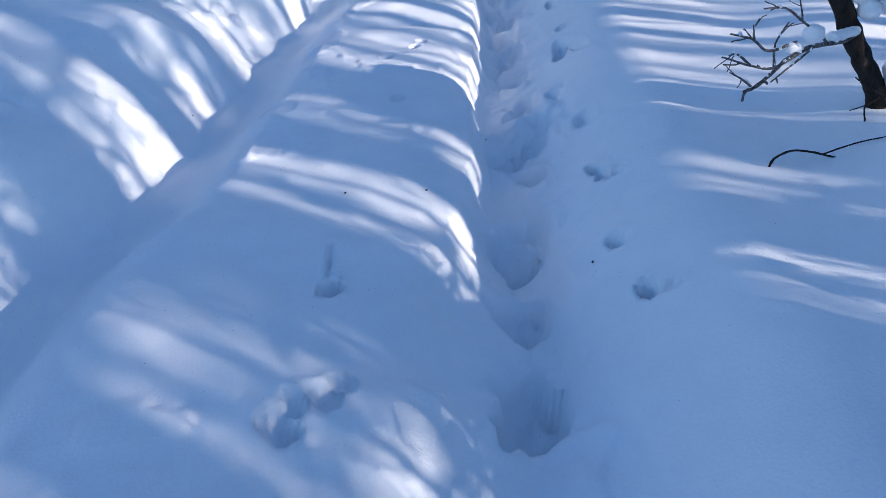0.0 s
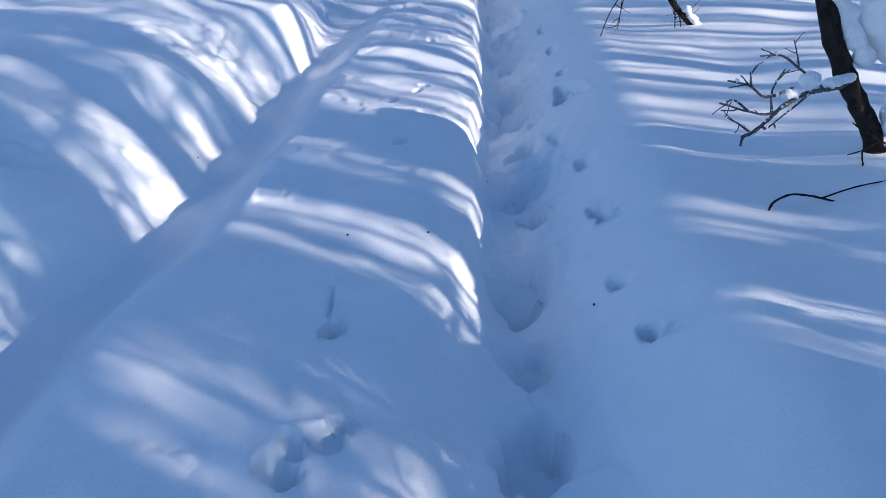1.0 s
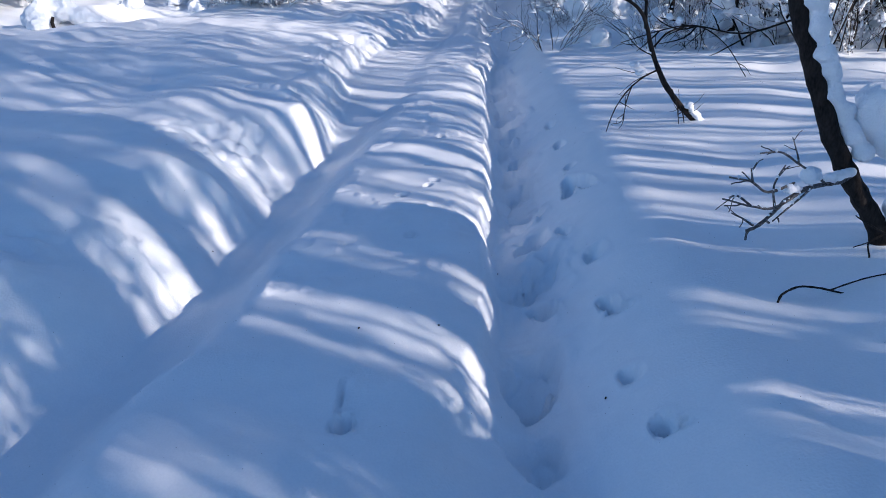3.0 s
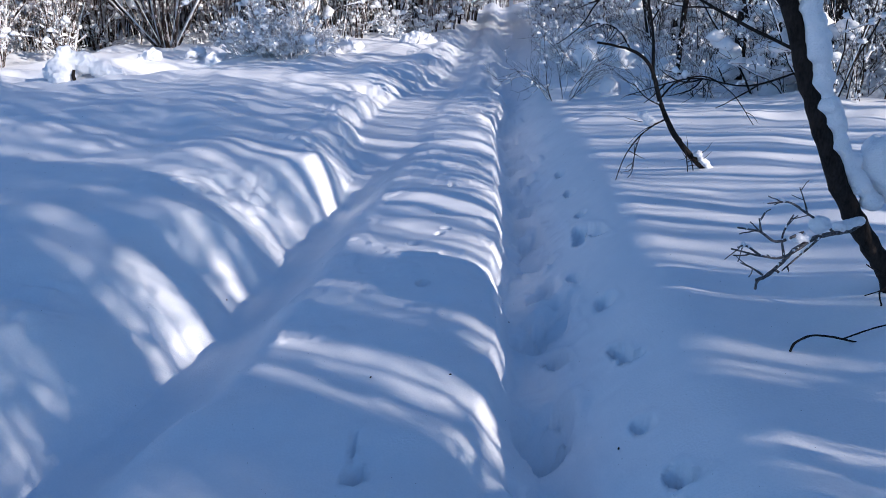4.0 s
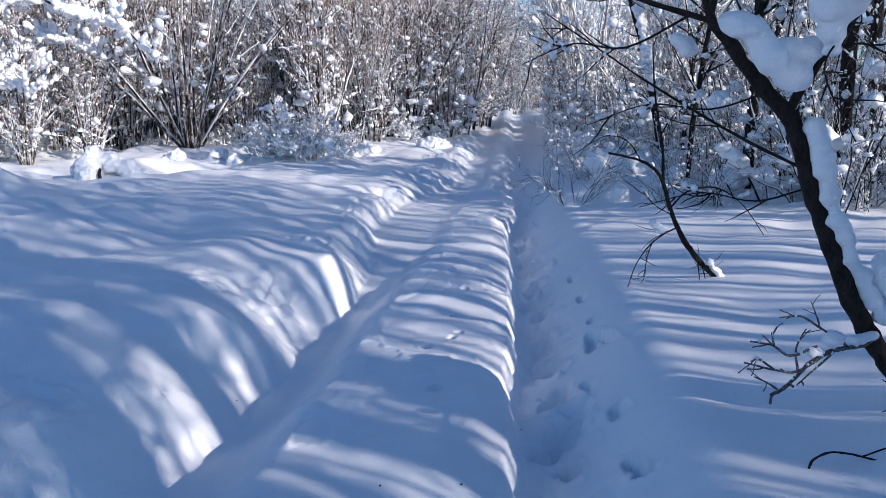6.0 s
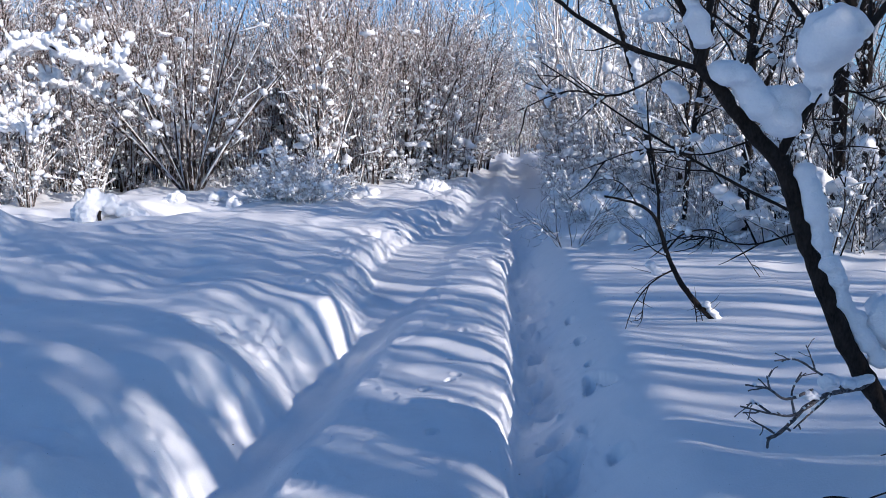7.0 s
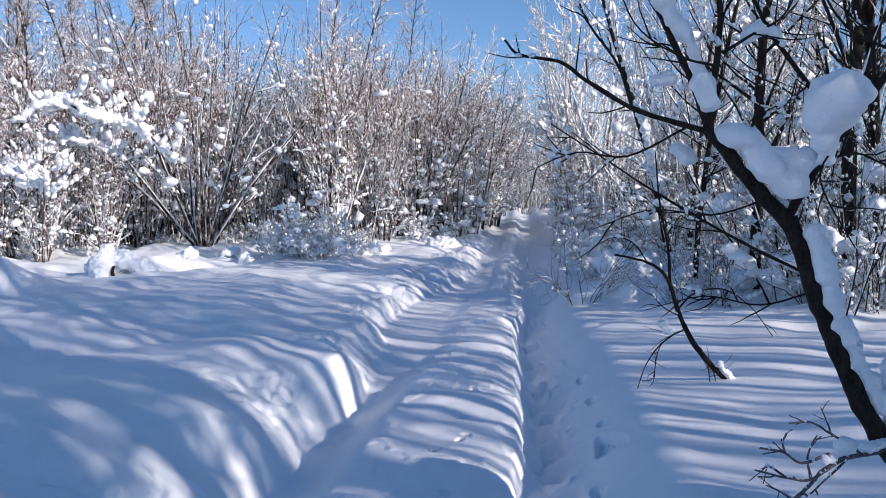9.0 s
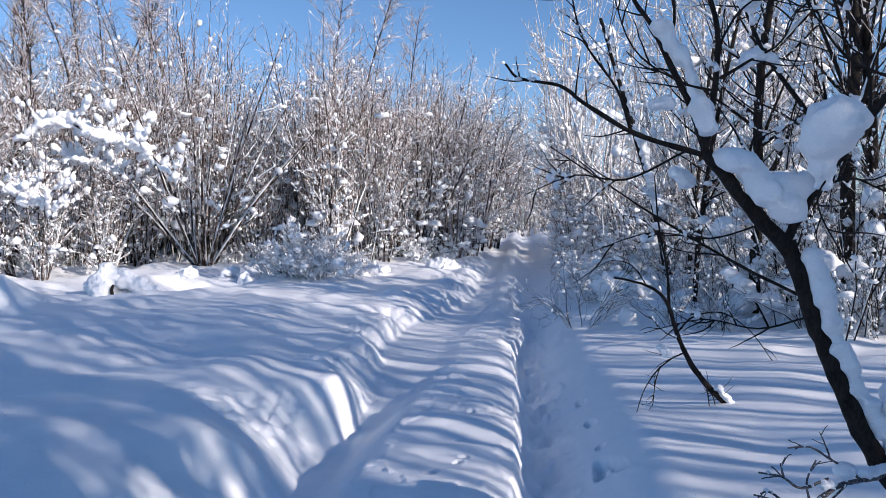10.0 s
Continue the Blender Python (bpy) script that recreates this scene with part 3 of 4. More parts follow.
for pts, r in FAN:
    line = limb("twig", lean, pts, r, r * 0.5, HOAR, rng, 6, label="frosted twig")
    for k in range(2):
        i = rng.integers(len(line) // 2, len(line) - 1)
        d = line[i + 1] - line[i]
        side = grow_path(rng, line[i], tilt_from(rng, d / np.linalg.norm(d), radians(rng.uniform(25, 70))), rng.uniform(0.02, 0.06), 4, 0.16, 0.0)
        sh = Shape()
        sh.tube(side, r * 0.5 * np.array((1, 0.9, 0.8, 0.7, 0.9)), 5)
        part("twig", sh, HOAR, lean, "frosted twig")
    sn = Shape()
    crumbs_on(sn, rng, line, r * 0.5, 0.007, 5)
    part("snow_clump", sn, CLUMP, lean, "", "stuff")
pad(lean, [(1.185, 2.22, 0.81, 0.03), (1.205, 2.235, 0.805, 0.028), (1.09, 2.15, 0.79, 0.02), (1.12, 2.17, 0.785, 0.018)], rng, "small cap of snow", 0.006)
pad(lean, along([(1.3, 2.31, 0.775), (1.36, 2.34, 0.775), (1.41, 2.38, 0.775)], 0.016, 6, rng), rng, "", 0.006)
# heavy snow on trunk and fork
pad(lean, along([(0.93, 2.41, 1.755), (1.0, 2.41, 1.7), (1.07, 2.41, 1.66), (1.14, 2.41, 1.66)], 0.04, 12, rng) + along([(1.0, 2.41, 1.67), (1.08, 2.4, 1.61), (1.12, 2.4, 1.585)], 0.046, 8, rng) + along([(0.9, 2.43, 1.77), (0.96, 2.42, 1.72)], 0.03, 4, rng), rng, "deep snow in the fork", 0.009)
pad(lean, along([(1.19, 2.42, 1.43), (1.225, 2.41, 1.3), (1.26, 2.41, 1.18)], 0.029, 34, rng, 0.3), rng, "ragged strip of snow along the trunk", 0.008)
pad(lean, along([(1.275, 2.41, 1.14), (1.33, 2.41, 1.02), (1.4, 2.41, 0.9), (1.46, 2.41, 0.82)], 0.027, 40, rng, 0.3), rng, "ragged strip of snow along the trunk", 0.008)
pad(lean, along([(1.5, 2.4, 0.93), (1.58, 2.4, 0.88), (1.64, 2.38, 0.75), (1.66, 2.38, 0.6)], 0.1, 8, rng), rng, "great pillow of snow against the trunk")
pad(lean, along([(0.72, 2.49, 2.2), (0.755, 2.48, 2.13), (0.8, 2.46, 2.05), (0.835, 2.45, 1.95), (0.855, 2.44, 1.85)], 0.03, 16, rng, 0.2) + along([(0.83, 2.44, 1.92), (0.86, 2.44, 1.84)], 0.036, 5, rng), rng, "strip of snow lying along a bough")
pad(lean, along([(0.74, 2.5, 1.95), (0.7, 2.5, 1.94)], 0.023, 4, rng), rng, voxel=0.007)
pad(lean, along([(0.8, 2.6, 1.72), (0.84, 2.6, 1.7)], 0.027, 3, rng), rng, voxel=0.008)
pad(lean, along([(0.98, 2.47, 2.05), (1.02, 2.47, 2.1), (1.07, 2.47, 2.09), (1.11, 2.47, 2.05)], 0.024, 9, rng, 0.45), rng, voxel=0.007)
pad(lean, [(1.165, 2.25, 1.83, 0.092), (1.2, 2.25, 1.845, 0.07), (1.15, 2.26, 1.78, 0.07), (1.155, 2.28, 1.71, 0.042), (1.16, 2.3, 1.66, 0.03)], rng, "round ball of snow hung on a limb")
pad(lean, along([(1.02, 2.56, 2.33), (1.06, 2.58, 2.24)], 0.03, 3, rng), rng)

# twigs that poke out of the snow
sprig = thing("snowy_sprig", "thin dark bent twig poking out of the snow", "twig")
g = floor_at(1.12, 2.17)
limb("twig", sprig, [(1.115, 2.17, g - 0.03), (1.13, 2.17, g + 0.025), (1.18, 2.17, g + 0.05), (1.24, 2.17, g + 0.045), (1.28, 2.17, g + 0.035), (1.37, 2.16, g + 0.015), (1.44, 2.15, g + 0.02), (1.52, 2.13, g - 0.04)], 0.0042, 0.003, BARK, rng, 6)
limb("twig", sprig, [(1.28, 2.17, g + 0.035), (1.39, 2.19, g + 0.06), (1.5, 2.21, g + 0.07)], 0.003, 0.002, BARK, rng, 5)
stub = thing("snowy_sprig", "thin dark forked twig at the foot of the leaning tree", "twig")
limb("twig", stub, [(1.5, 2.33, floor_at(1.5, 2.33) - 0.03), (1.49, 2.33, 0.5), (1.48, 2.33, 0.545), (1.52, 2.33, 0.57)], 0.0032, 0.0025, BARK, rng, 5)
limb("twig", stub, [(1.56, 2.35, 0.56), (1.52, 2.33, 0.58), (1.45, 2.33, 0.62), (1.42, 2.33, 0.64)], 0.0035, 0.0018, BARK, rng, 5)
limb("twig", stub, [(1.52, 2.33, 0.57), (1.49, 2.33, 0.55), (1.43, 2.33, 0.53)], 0.003, 0.0016, BARK, rng, 5)
# specks of bark and needles on the snow
for x, y, ln, turn in ((0.675, 2.52, 0.035, 2.2), (0.07, 2.38, 0.008, 0), (-0.2, 2.37, 0.009, 1), (0.55, 2.0, 0.009, 1), (-1.0, 3.6, 0.01, 0), (0.26, 1.42, 0.012, 0.4), (0.38, 3.35, 0.01, 0.3)):
    s = Shape()
    z = floor_at(x, y)
    c, d = math.cos(turn) * ln / 2, math.sin(turn) * ln / 2
    s.tube([(x - c, y - d, z + 0.002), (x, y, z + 0.004), (x + c, y + d, z + 0.003)], (0.0025, 0.003, 0.0015), 5)
    tagged(new("bark_fleck", s.mesh("bark_fleck", DIRT)), "tiny dark fleck of bark lying on the snow", "debris", "flecks on the snow")

# fallen limb that leans out of the bank
fallen = thing("bare_branch", "dark bare branch leaning out of the snow bank", "branch")
B = [(1.84, 4.75, floor_at(1.84, 4.75) - 0.05), (1.7, 4.75, 0.54), (1.58, 4.75, 0.69), (1.49, 4.75, 0.87), (1.42, 4.78, 1.1), (1.30, 4.8, 1.2), (1.1, 4.85, 1.25)]
main = limb("branch", fallen, B, 0.021, 0.007, BARK, rng, 9)
for pts, r in (([(1.53, 4.75, 0.78), (1.42, 4.7, 0.74), (1.33, 4.7, 0.66), (1.26, 4.7, 0.55), (1.21, 4.7, 0.40)], 0.006), ([(1.36, 4.7, 0.7), (1.33, 4.7, 0.6), (1.31, 4.7, 0.48), (1.25, 4.7, 0.46)], 0.004),
               ([(1.44, 4.78, 1.02), (1.43, 4.8, 1.3), (1.38, 4.82, 1.6), (1.36, 4.84, 1.9)], 0.01), ([(1.62, 4.74, 0.66), (1.66, 4.72, 0.55), (1.67, 4.7, 0.44)], 0.006), ([(1.66, 4.75, 0.6), (1.7, 4.72, 0.5), (1.71, 4.7, 0.42)], 0.005),
               ([(1.48, 4.76, 0.9), (1.6, 4.8, 1.0), (1.8, 4.85, 1.02), (2.0, 4.9, 0.9), (2.15, 4.9, 0.7)], 0.006), ([(1.3, 4.8, 1.2), (1.22, 4.82, 1.32), (1.1, 4.85, 1.36), (0.98, 4.9, 1.3)], 0.005),
               ([(1.5, 4.76, 0.86), (1.38, 4.7, 0.92), (1.28, 4.66, 1.02)], 0.005), ([(1.41, 4.8, 1.35), (1.52, 4.82, 1.5), (1.7, 4.84, 1.58)], 0.005), ([(1.4, 4.8, 1.5), (1.28, 4.82, 1.62), (1.16, 4.84, 1.65)], 0.005)):
    line = limb("branch", fallen, pts, r, r * 0.4, BARK, rng, 6)
    for k in range(4):
        i = rng.integers(2, len(line))
        tw = grow_path(rng, line[i], rng.normal(size=3) / 1.6, rng.uniform(0.08, 0.25), 4, 0.2, 0.0)
        s = Shape()
        s.tube(tw, 0.003 * np.array((1, 0.85, 0.7, 0.5, 0.3)), 4)
        part("twig", s, BARK, fallen)
    if r > 0.0045 and pts[-1][2] > 0.8:
        sn = Shape()
        crumbs_on(sn, rng, line, r, 0.016, 9)
        if sn.n:
            part("snow_clump", sn, CLUMP, fallen, "", "stuff")
pad(fallen, along([(1.36, 4.68, 0.82), (1.4, 4.7, 0.78)], 0.03, 3, rng), rng, voxel=0.008)
pad(fallen, along([(1.74, 4.73, 0.55), (1.82, 4.73, 0.45)], 0.03, 4, rng), rng, voxel=0.008)

# ---- thicket beyond the open field ----
rng = np.random.default_rng(5)
willows = [make_tree("snowy_shrub", "leafless many-stemmed shrub dusted with snow clumps", "shrub", "thicket beyond the field", 20 + k, 5.4 + 0.3 * (k % 4), 9 + k % 3, 16, 0.026, BARK if k % 3 == 0 else STEM, 13, 7, 3.3, 0.06, 0.2, 0, 0.0066, 1.25) for k in range(6)]


def field_edge(x):
    return 17.5 + 1.2 * math.sin(x * 0.9) + (0.9 * (x + 3.5) if x > -3.5 else 0)


front = poisson(rng, 40, (-17, 0.6, 16, 36), 0.85, lambda x, y: field_edge(x) < y < field_edge(x) + 5 and x - 0.105 * y < -2.2)
back = poisson(rng, 80, (-28, 2.5, 20, 36), 1.1, lambda x, y: y > field_edge(x) + 5 and x - 0.105 * y < -2.3)
beside_path = [(0.3, 21.2), (0.9, 22.4), (1.1, 24.2), (1.5, 26.2), (1.9, 28.2), (0.35, 22.9), (0.8, 24.9), (1.0, 25.6), (1.6, 27.2), (1.5, 29.0), (2.1, 30.6), (2.3, 32.4), (2.7, 34.2), (0.2, 24.8), (0.6, 27.0)]
scatter(willows, front + beside_path, rng, (0.75, 1.1))
whips = [make_brush("brush_clump", "dense clump of slim upright stems with frosted tips", "shrub", "thicket beyond the field", 140 + k, 6.2 + 0.4 * k, 22, 15, BARK if k % 2 else STEM, TWIG, 16, 13, 0.062) for k in range(4)]
scatter(whips, back + poisson(rng, 50, (-17, 1.6, 17, 36), 0.9, lambda x, y: field_edge(x) + 1.2 < y < field_edge(x) + 6 and x - 0.105 * y < -2.3), rng, (0.8, 1.1))
for x, y, size in ((-7.7, 21.0, 1.25), (-7.0, 22.0, 1.3), (-6.6, 20.8, 1.2), (-4.4, 22.0, 1.15), (-2.6, 22.6, 1.2)):
    stand(whips[rng.integers(0, 4)], x, y, rng.uniform(0, 6.28), size)
closing = poisson(rng, 22, (-8, 24, 40, 56), 2.0, lambda x, y: (y > 46 or x - 0.105 * y > 2.0) and x - 0.105 * y > -2.5)
closers = closing + [(2.2, 41), (3.1, 42.5), (4.0, 41.6), (4.9, 43), (5.8, 41), (6.8, 42), (7.8, 39.5), (1.2, 43), (0.3, 41)]
frosted = [make_tree("frosted_shrub", "tall shrub white all over with frost and snow", "shrub", "far end of the path", 30 + k, 6.0, 9, 15, 0.035, FROST, 8, 5, 1.5, 0.06, 0.22, 0, 0.008, 1.7, spray=FROST) for k in range(3)]
for n, (x, y) in enumerate(closers):
    stand(frosted[n % 3], x, y, rng.uniform(0, 6.28), rng.uniform(1.0, 1.3), n < 3)
low_kinds = [make_tree("low_bush", "low frosted bush bowed under snow at the thicket edge", "bush", "thicket beyond the field", 40 + k, 1.25, 12, 48, 0.009, FROST, 6, 4, 4.0, 0.15, 0.35, 0, 0.0055, 1.2, -0.06, spray=FROST) for k in range(3)]
for n, (x, y, size) in enumerate(((5.4, 17.2, 1.0), (6.2, 19.2, 1.2), (7.0, 18.0, 1.2), (5.2, 15.4, 0.95), (7.8, 17.0, 1.2), (6.6, 15.6, 1.0), (4.5, 26.5, 1.3), (5.0, 27.6, 1.35), (5.5, 25.6, 1.3), (4.9, 29.4, 1.4))):
    stand(frosted[n % 3], x, y, n * 1.9, size)
for x, y, size in ((3.4, 37.5, 0.7), (4.2, 37.6, 0.6), (5.0, 38.0, 0.8), (5.8, 37.2, 0.8), (2.6, 38.4, 0.8), (4.7, 36.6, 0.5), (3.8, 40.2, 0.9), (5.4, 40.0, 0.9)):
    stand(whips[rng.integers(0, 4)], x, y, rng.uniform(0, 6.28), size)
scatter(low_kinds, poisson(rng, 20, (-16, 0, 15, 30), 0.8, lambda x, y: field_edge(x) - 1.0 < y < field_edge(x) + 1.0 and x - 0.105 * y < -2.3), rng, (0.6, 0.9))
for n, (x, y, size) in enumerate(((-2.2, 13.9, 1.2), (-2.75, 14.3, 1.25), (-2.45, 14.1, 1.1), (-1.95, 14.6, 0.9), (-3.3, 14.6, 0.9), (-2.6, 14.6, 1.3))):
    stand(low_kinds[n % 3], x, y, rng.uniform(0, 6.28), size)
tall_kinds = [make_tree("tall_sapling", "tall slim leafless sapling lightly frosted", "tree", "thicket beyond the field", 50 + k, 8.2, 1, 5, 0.045, BARK, 60, 9, 0.35, 0.2, 0.15, 0, 0.0075, 1.1) for k in range(3)]
scatter(tall_kinds, [(-2.75, 21.2), (-10.4, 22.5), (-9.6, 24.5), (-12.6, 23.0), (-1.6, 29), (-13.8, 22), (-11.0, 24), (-12.0, 27), (-14.5, 26), (-8.8, 25), (-15.5, 24), (-10.9, 20.4), (-9.8, 20.9), (-11.9, 21.0), (-12.7, 21.6), (-9.2, 22.6), (-10.2, 25.4), (-11.4, 22.6), (-7.4, 23.5), (-3.6, 23.0)], rng, (0.95, 1.2))
bowed = [make_tree("bowed_tree", "bowed tree arched over by a heavy load of snow", "tree", "thicket beyond the field", 55 + k, 4.6, 5, 34, 0.032, STEM, 16, 5, 2.6, 0.2, 0.22, 0, 0.004, 1.1, -0.07) for k in range(2)]
scatter(bowed, [(-8.8, 15.6), (-7.6, 17.0), (-9.9, 16.6)], rng, (0.9, 1.1))
arch = thing("arched_sapling", "sapling bent into an arch under thick ridges of snow", "tree", "thicket beyond the field")
ARCHES = [([(-9.6, 15.4, 0.4), (-9.2, 15.2, 2.0), (-8.4, 15.0, 3.3), (-7.7, 15.0, 3.85), (-6.9, 15.0, 3.55), (-6.0, 15.0, 3.3), (-5.3, 15.0, 2.6)], 0.16),
          ([(-9.8, 14.8, 0.4), (-9.5, 14.7, 1.5), (-8.8, 14.6, 2.3), (-8.0, 14.5, 2.4), (-7.4, 14.5, 1.9)], 0.13),
          ([(-9.0, 15.6, 0.4), (-8.6, 15.5, 2.0), (-7.9, 15.5, 3.0), (-7.2, 15.5, 3.1), (-6.5, 15.5, 2.7)], 0.12)]
for pts, fat in ARCHES:
    line = limb("stem", arch, pts, 0.04, 0.012, STEM, rng, 7)
    top = line[len(line) // 3:]
    dense = curve(top, 7)
    swell = 0.78 + 0.22 * value_noise(np.arange(len(dense)) / 17.0, np.zeros(len(dense)), fat * 90)
    pad(arch, [(q[0] + rng.normal(0, 0.1), q[1] + rng.normal(0, 0.12), q[2] + fat * w * rng.uniform(-0.5, 0.5), fat * w * rng.uniform(0.4, 0.95)) for q, w in zip(dense, swell * np.sin(np.linspace(0.35, 2.85, len(dense))) ** 0.6) if rng.random() < 0.72], rng, "thick ridge of snow", 0.04, "snow_ridge")
    for k in range(26):
        q = top[rng.integers(0, len(top))]
        tw = grow_path(rng, q, (rng.normal(0, 0.9), rng.normal(0, 0.5), 0.5), rng.uniform(0.4, 1.2), 4, 0.16, 0.0)
        sh = Shape()
        sh.tube(tw, 0.014 * np.array((1, 0.85, 0.7, 0.5, 0.3)), 4)
        part("twig", sh, TWIG, arch)
        sn = Shape()
        crumbs_on(sn, rng, tw, 0.01, 0.1, 9)
        part("snow_clump", sn, CLUMP, arch, "", "stuff")
for x, y, size in ((-8.9, 14.9, 0.6), (-7.9, 14.8, 0.55), (-9.9, 15.2, 0.7), (-6.9, 15.3, 0.5)):
    stand(willows[rng.integers(0, 6)], x, y, rng.uniform(0, 6.28), size)
fan = make_tree("fan_shrub", "shrub with a wide fan of snow-lined stems", "shrub", "thicket beyond the field", 57, 5.6, 19, 38, 0.034, STEM, 9, 5, 2.2, 0.15, 0.18, 0, 0.006, 1.3)
stand(fan, -5.3, 16.7, 0.4, 1.0, True)
stand(fan, -0.7, 21.5, 2.0, 0.9)

# snow-buried stumps on the field
mound = thing("snowy_stump", "buried stump capped with lumps of snow", "stump")
gz = floor_at(-5.45, 12.4)
pad(mound, [(-5.62, 12.4, gz + 0.08, 0.26), (-5.5, 12.4, gz + 0.26, 0.17), (-5.52, 12.35, gz + 0.43, 0.1), (-5.28, 12.45, gz + 0.2, 0.2), (-5.05, 12.5, gz + 0.1, 0.19), (-4.85, 12.55, gz - 0.02, 0.16), (-5.6, 12.2, gz + 0.02, 0.16)], rng, "lumpy snow cap", 0.03, "snow_cap")
s = Shape()
s.tube([(-5.38, 12.25, gz - 0.1), (-5.38, 12.2, gz + 0.06), (-5.36, 12.22, gz + 0.14)], (0.03, 0.026, 0.02), 8)
part("stump", s, BARK, mound)
for x, y, r in ((-1.6, 15.2, 0.15), (-1.3, 16.4, 0.13), (-0.2, 17.4, 0.2), (0.1, 17.7, 0.17), (-2.8, 15.0, 0.16), (-4.9, 14.4, 0.14), (-4.2, 14.6, 0.12), (-3.7, 14.2, 0.11), (2.15, 9.4, 0.12), (2.5, 9.6, 0.17), (2.9, 9.3, 0.15), (3.0, 10.6, 0.28), (2.7, 11.4, 0.26), (3.5, 9.0, 0.17), (3.9, 8.3, 0.15), (4.4, 7.6, 0.16), (3.6, 10.3, 0.25), (4.3, 9.3, 0.22), (2.6, 12.6, 0.25), (2.45, 10.2, 0.3), (2.2, 8.8, 0.12), (2.5, 8.7, 0.12), (3.3, 11.6, 0.3), (2.9, 14.2, 0.3), (3.0, 16.0, 0.32), (3.3, 17.8, 0.3)):
    ob = thing("snow_heap", "heap of snow over a buried bush", "snow heap", "snow heaps")
    z = floor_at(x, y)
    pad(ob, [(x + rng.normal(0, r * 0.6), y + rng.normal(0, r * 0.4), z + r * rng.uniform(-0.1, 0.8), r * rng.uniform(0.45, 1.0)) for _ in range(7)], rng, "", 0.03, "snow_cap")

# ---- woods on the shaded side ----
# crowns here use the shade-darkened twig colour, not the lit thicket's TWIG
alders = [make_tree("shaded_shrub", "leafless dark shrub heavy with snow lumps in shade", "shrub", "woods beside the path", 60 + k, 4.4 + 0.4 * k, 6, 26, 0.02, BARK, 12, 7, 1.95, 0.08, 0.25, 0, 0.004, 1.25, crook=0.1, spray=SHADED_RIME, pillow=1.45) for k in range(6)]
near = poisson(rng, 22, (2, 9, 6.4, 13), 0.75, lambda x, y: x - 0.105 * y > 2.1 and x < 0.72 * y + 1.2 and not (x < 3.1 and y < 9))
beside = poisson(rng, 36, (2, 26, 13, 31), 1.1, lambda x, y: x - 0.105 * y > 1.45 + 0.02 * y and x < 0.105 * y + 9)
scatter(alders, near, rng, (0.5, 0.78))
for x, y, size in ((3.3, 18.4, 0.7), (3.4, 19.8, 0.9), (3.75, 22.0, 0.9), (4.1, 24.5, 1.0), (4.5, 27.0, 1.0), (5.2, 30.5, 1.0), (5.6, 34.0, 1.0), (6.0, 37.5, 1.0)):
    stand(alders[rng.integers(0, 6)], x, y, rng.uniform(0, 6.28), size)
for x, y in beside:
    stand(alders[rng.integers(0, 6)], x, y, rng.uniform(0, 6.28), rng.uniform(0.65, 1.0))
tangle = [make_brush("tangled_thicket", "tangled dark thicket with snow along its branches in shade", "shrub", "woods beside the path", 150 + k, 4.8 + 0.5 * k, 18, 42, BARK, SHADED_RIME, 14, 26, 0.08, 0.06, 0.2) for k in range(3)]
scatter(tangle, poisson(rng, 54, (3, 26, 8, 31), 0.85, lambda x, y: x - 0.105 * y > (4.8 if y < 13 else 1.9 + 0.03 * y) and x < 0.3 * y + 5.5), rng, (0.5, 0.85))
for x, y, size in ((3.9, 6.8, 0.42), (4.4, 6.6, 0.5), (4.2, 7.6, 0.5), (4.9, 7.3, 0.6), (5.4, 6.9, 0.65), (3.1, 9.9, 0.34), (3.0, 8.2, 0.3)):
    stand(tangle[rng.integers(0, 3)], x, y, rng.uniform(0, 6.28), size)
birches = [make_tree("young_tree", "slender leafless young tree with snowy branches", "tree", "woods beside the path", 80 + k, 8.5, 1, 7, 0.045, BARK, 46, 8, 2.2, 0.15, 0.22, 0, 0.0045, 1.4, spray=TWIG) for k in range(3)]
stout = make_tree("dark_tree", "stout dark leafless tree standing in the snowy woods", "tree", "woods beside the path", 86, 8.5, 1, 4, 0.085, BARK, 34, 7, 2.4, 0.2, 0.2, 0, 0.0045, 1.5, spray=TWIG)
for n, (x, y, turn, size) in enumerate(((4.25, 7.9, 0.0, 1.0), (4.68, 8.0, 2.1, 0.9), (3.75, 9.1, 4.0, 0.85), (6.6, 9.0, 1.0, 0.9))):
    stand(stout, x, y, turn, size, n == 0)
trunks = [(4.9, 9.0), (3.3, 9.9), (5.2, 8.2)] + poisson(rng, 8, (3, 22, 9.5, 30), 1.5, lambda x, y: x - 0.105 * y > 1.9 + 0.04 * y and x < 0.105 * y + 9)
scatter(birches, trunks, rng, (0.85, 1.2))
plastered = thing("leaning_sapling", "leaning sapling plastered with snow along one side", "tree", "woods beside the path")
line = limb("trunk", plastered, [(3.65, 12.0, floor_at(3.65, 12.0) - 0.1), (3.5, 12.0, 1.4), (3.3, 12.0, 2.3), (3.05, 12.0, 3.2), (2.8, 12.0, 4.0), (2.5, 12.0, 5.0)], 0.07, 0.025, BARK, rng, 8)
pad(plastered, along([(3.42, 11.95, 1.9), (3.3, 11.93, 2.4), (3.12, 11.93, 3.1)], 0.075, 14, rng) + along([(3.02, 11.95, 3.5), (2.88, 11.95, 3.9)], 0.06, 6, rng), rng, "ragged plaster of snow", 0.02)
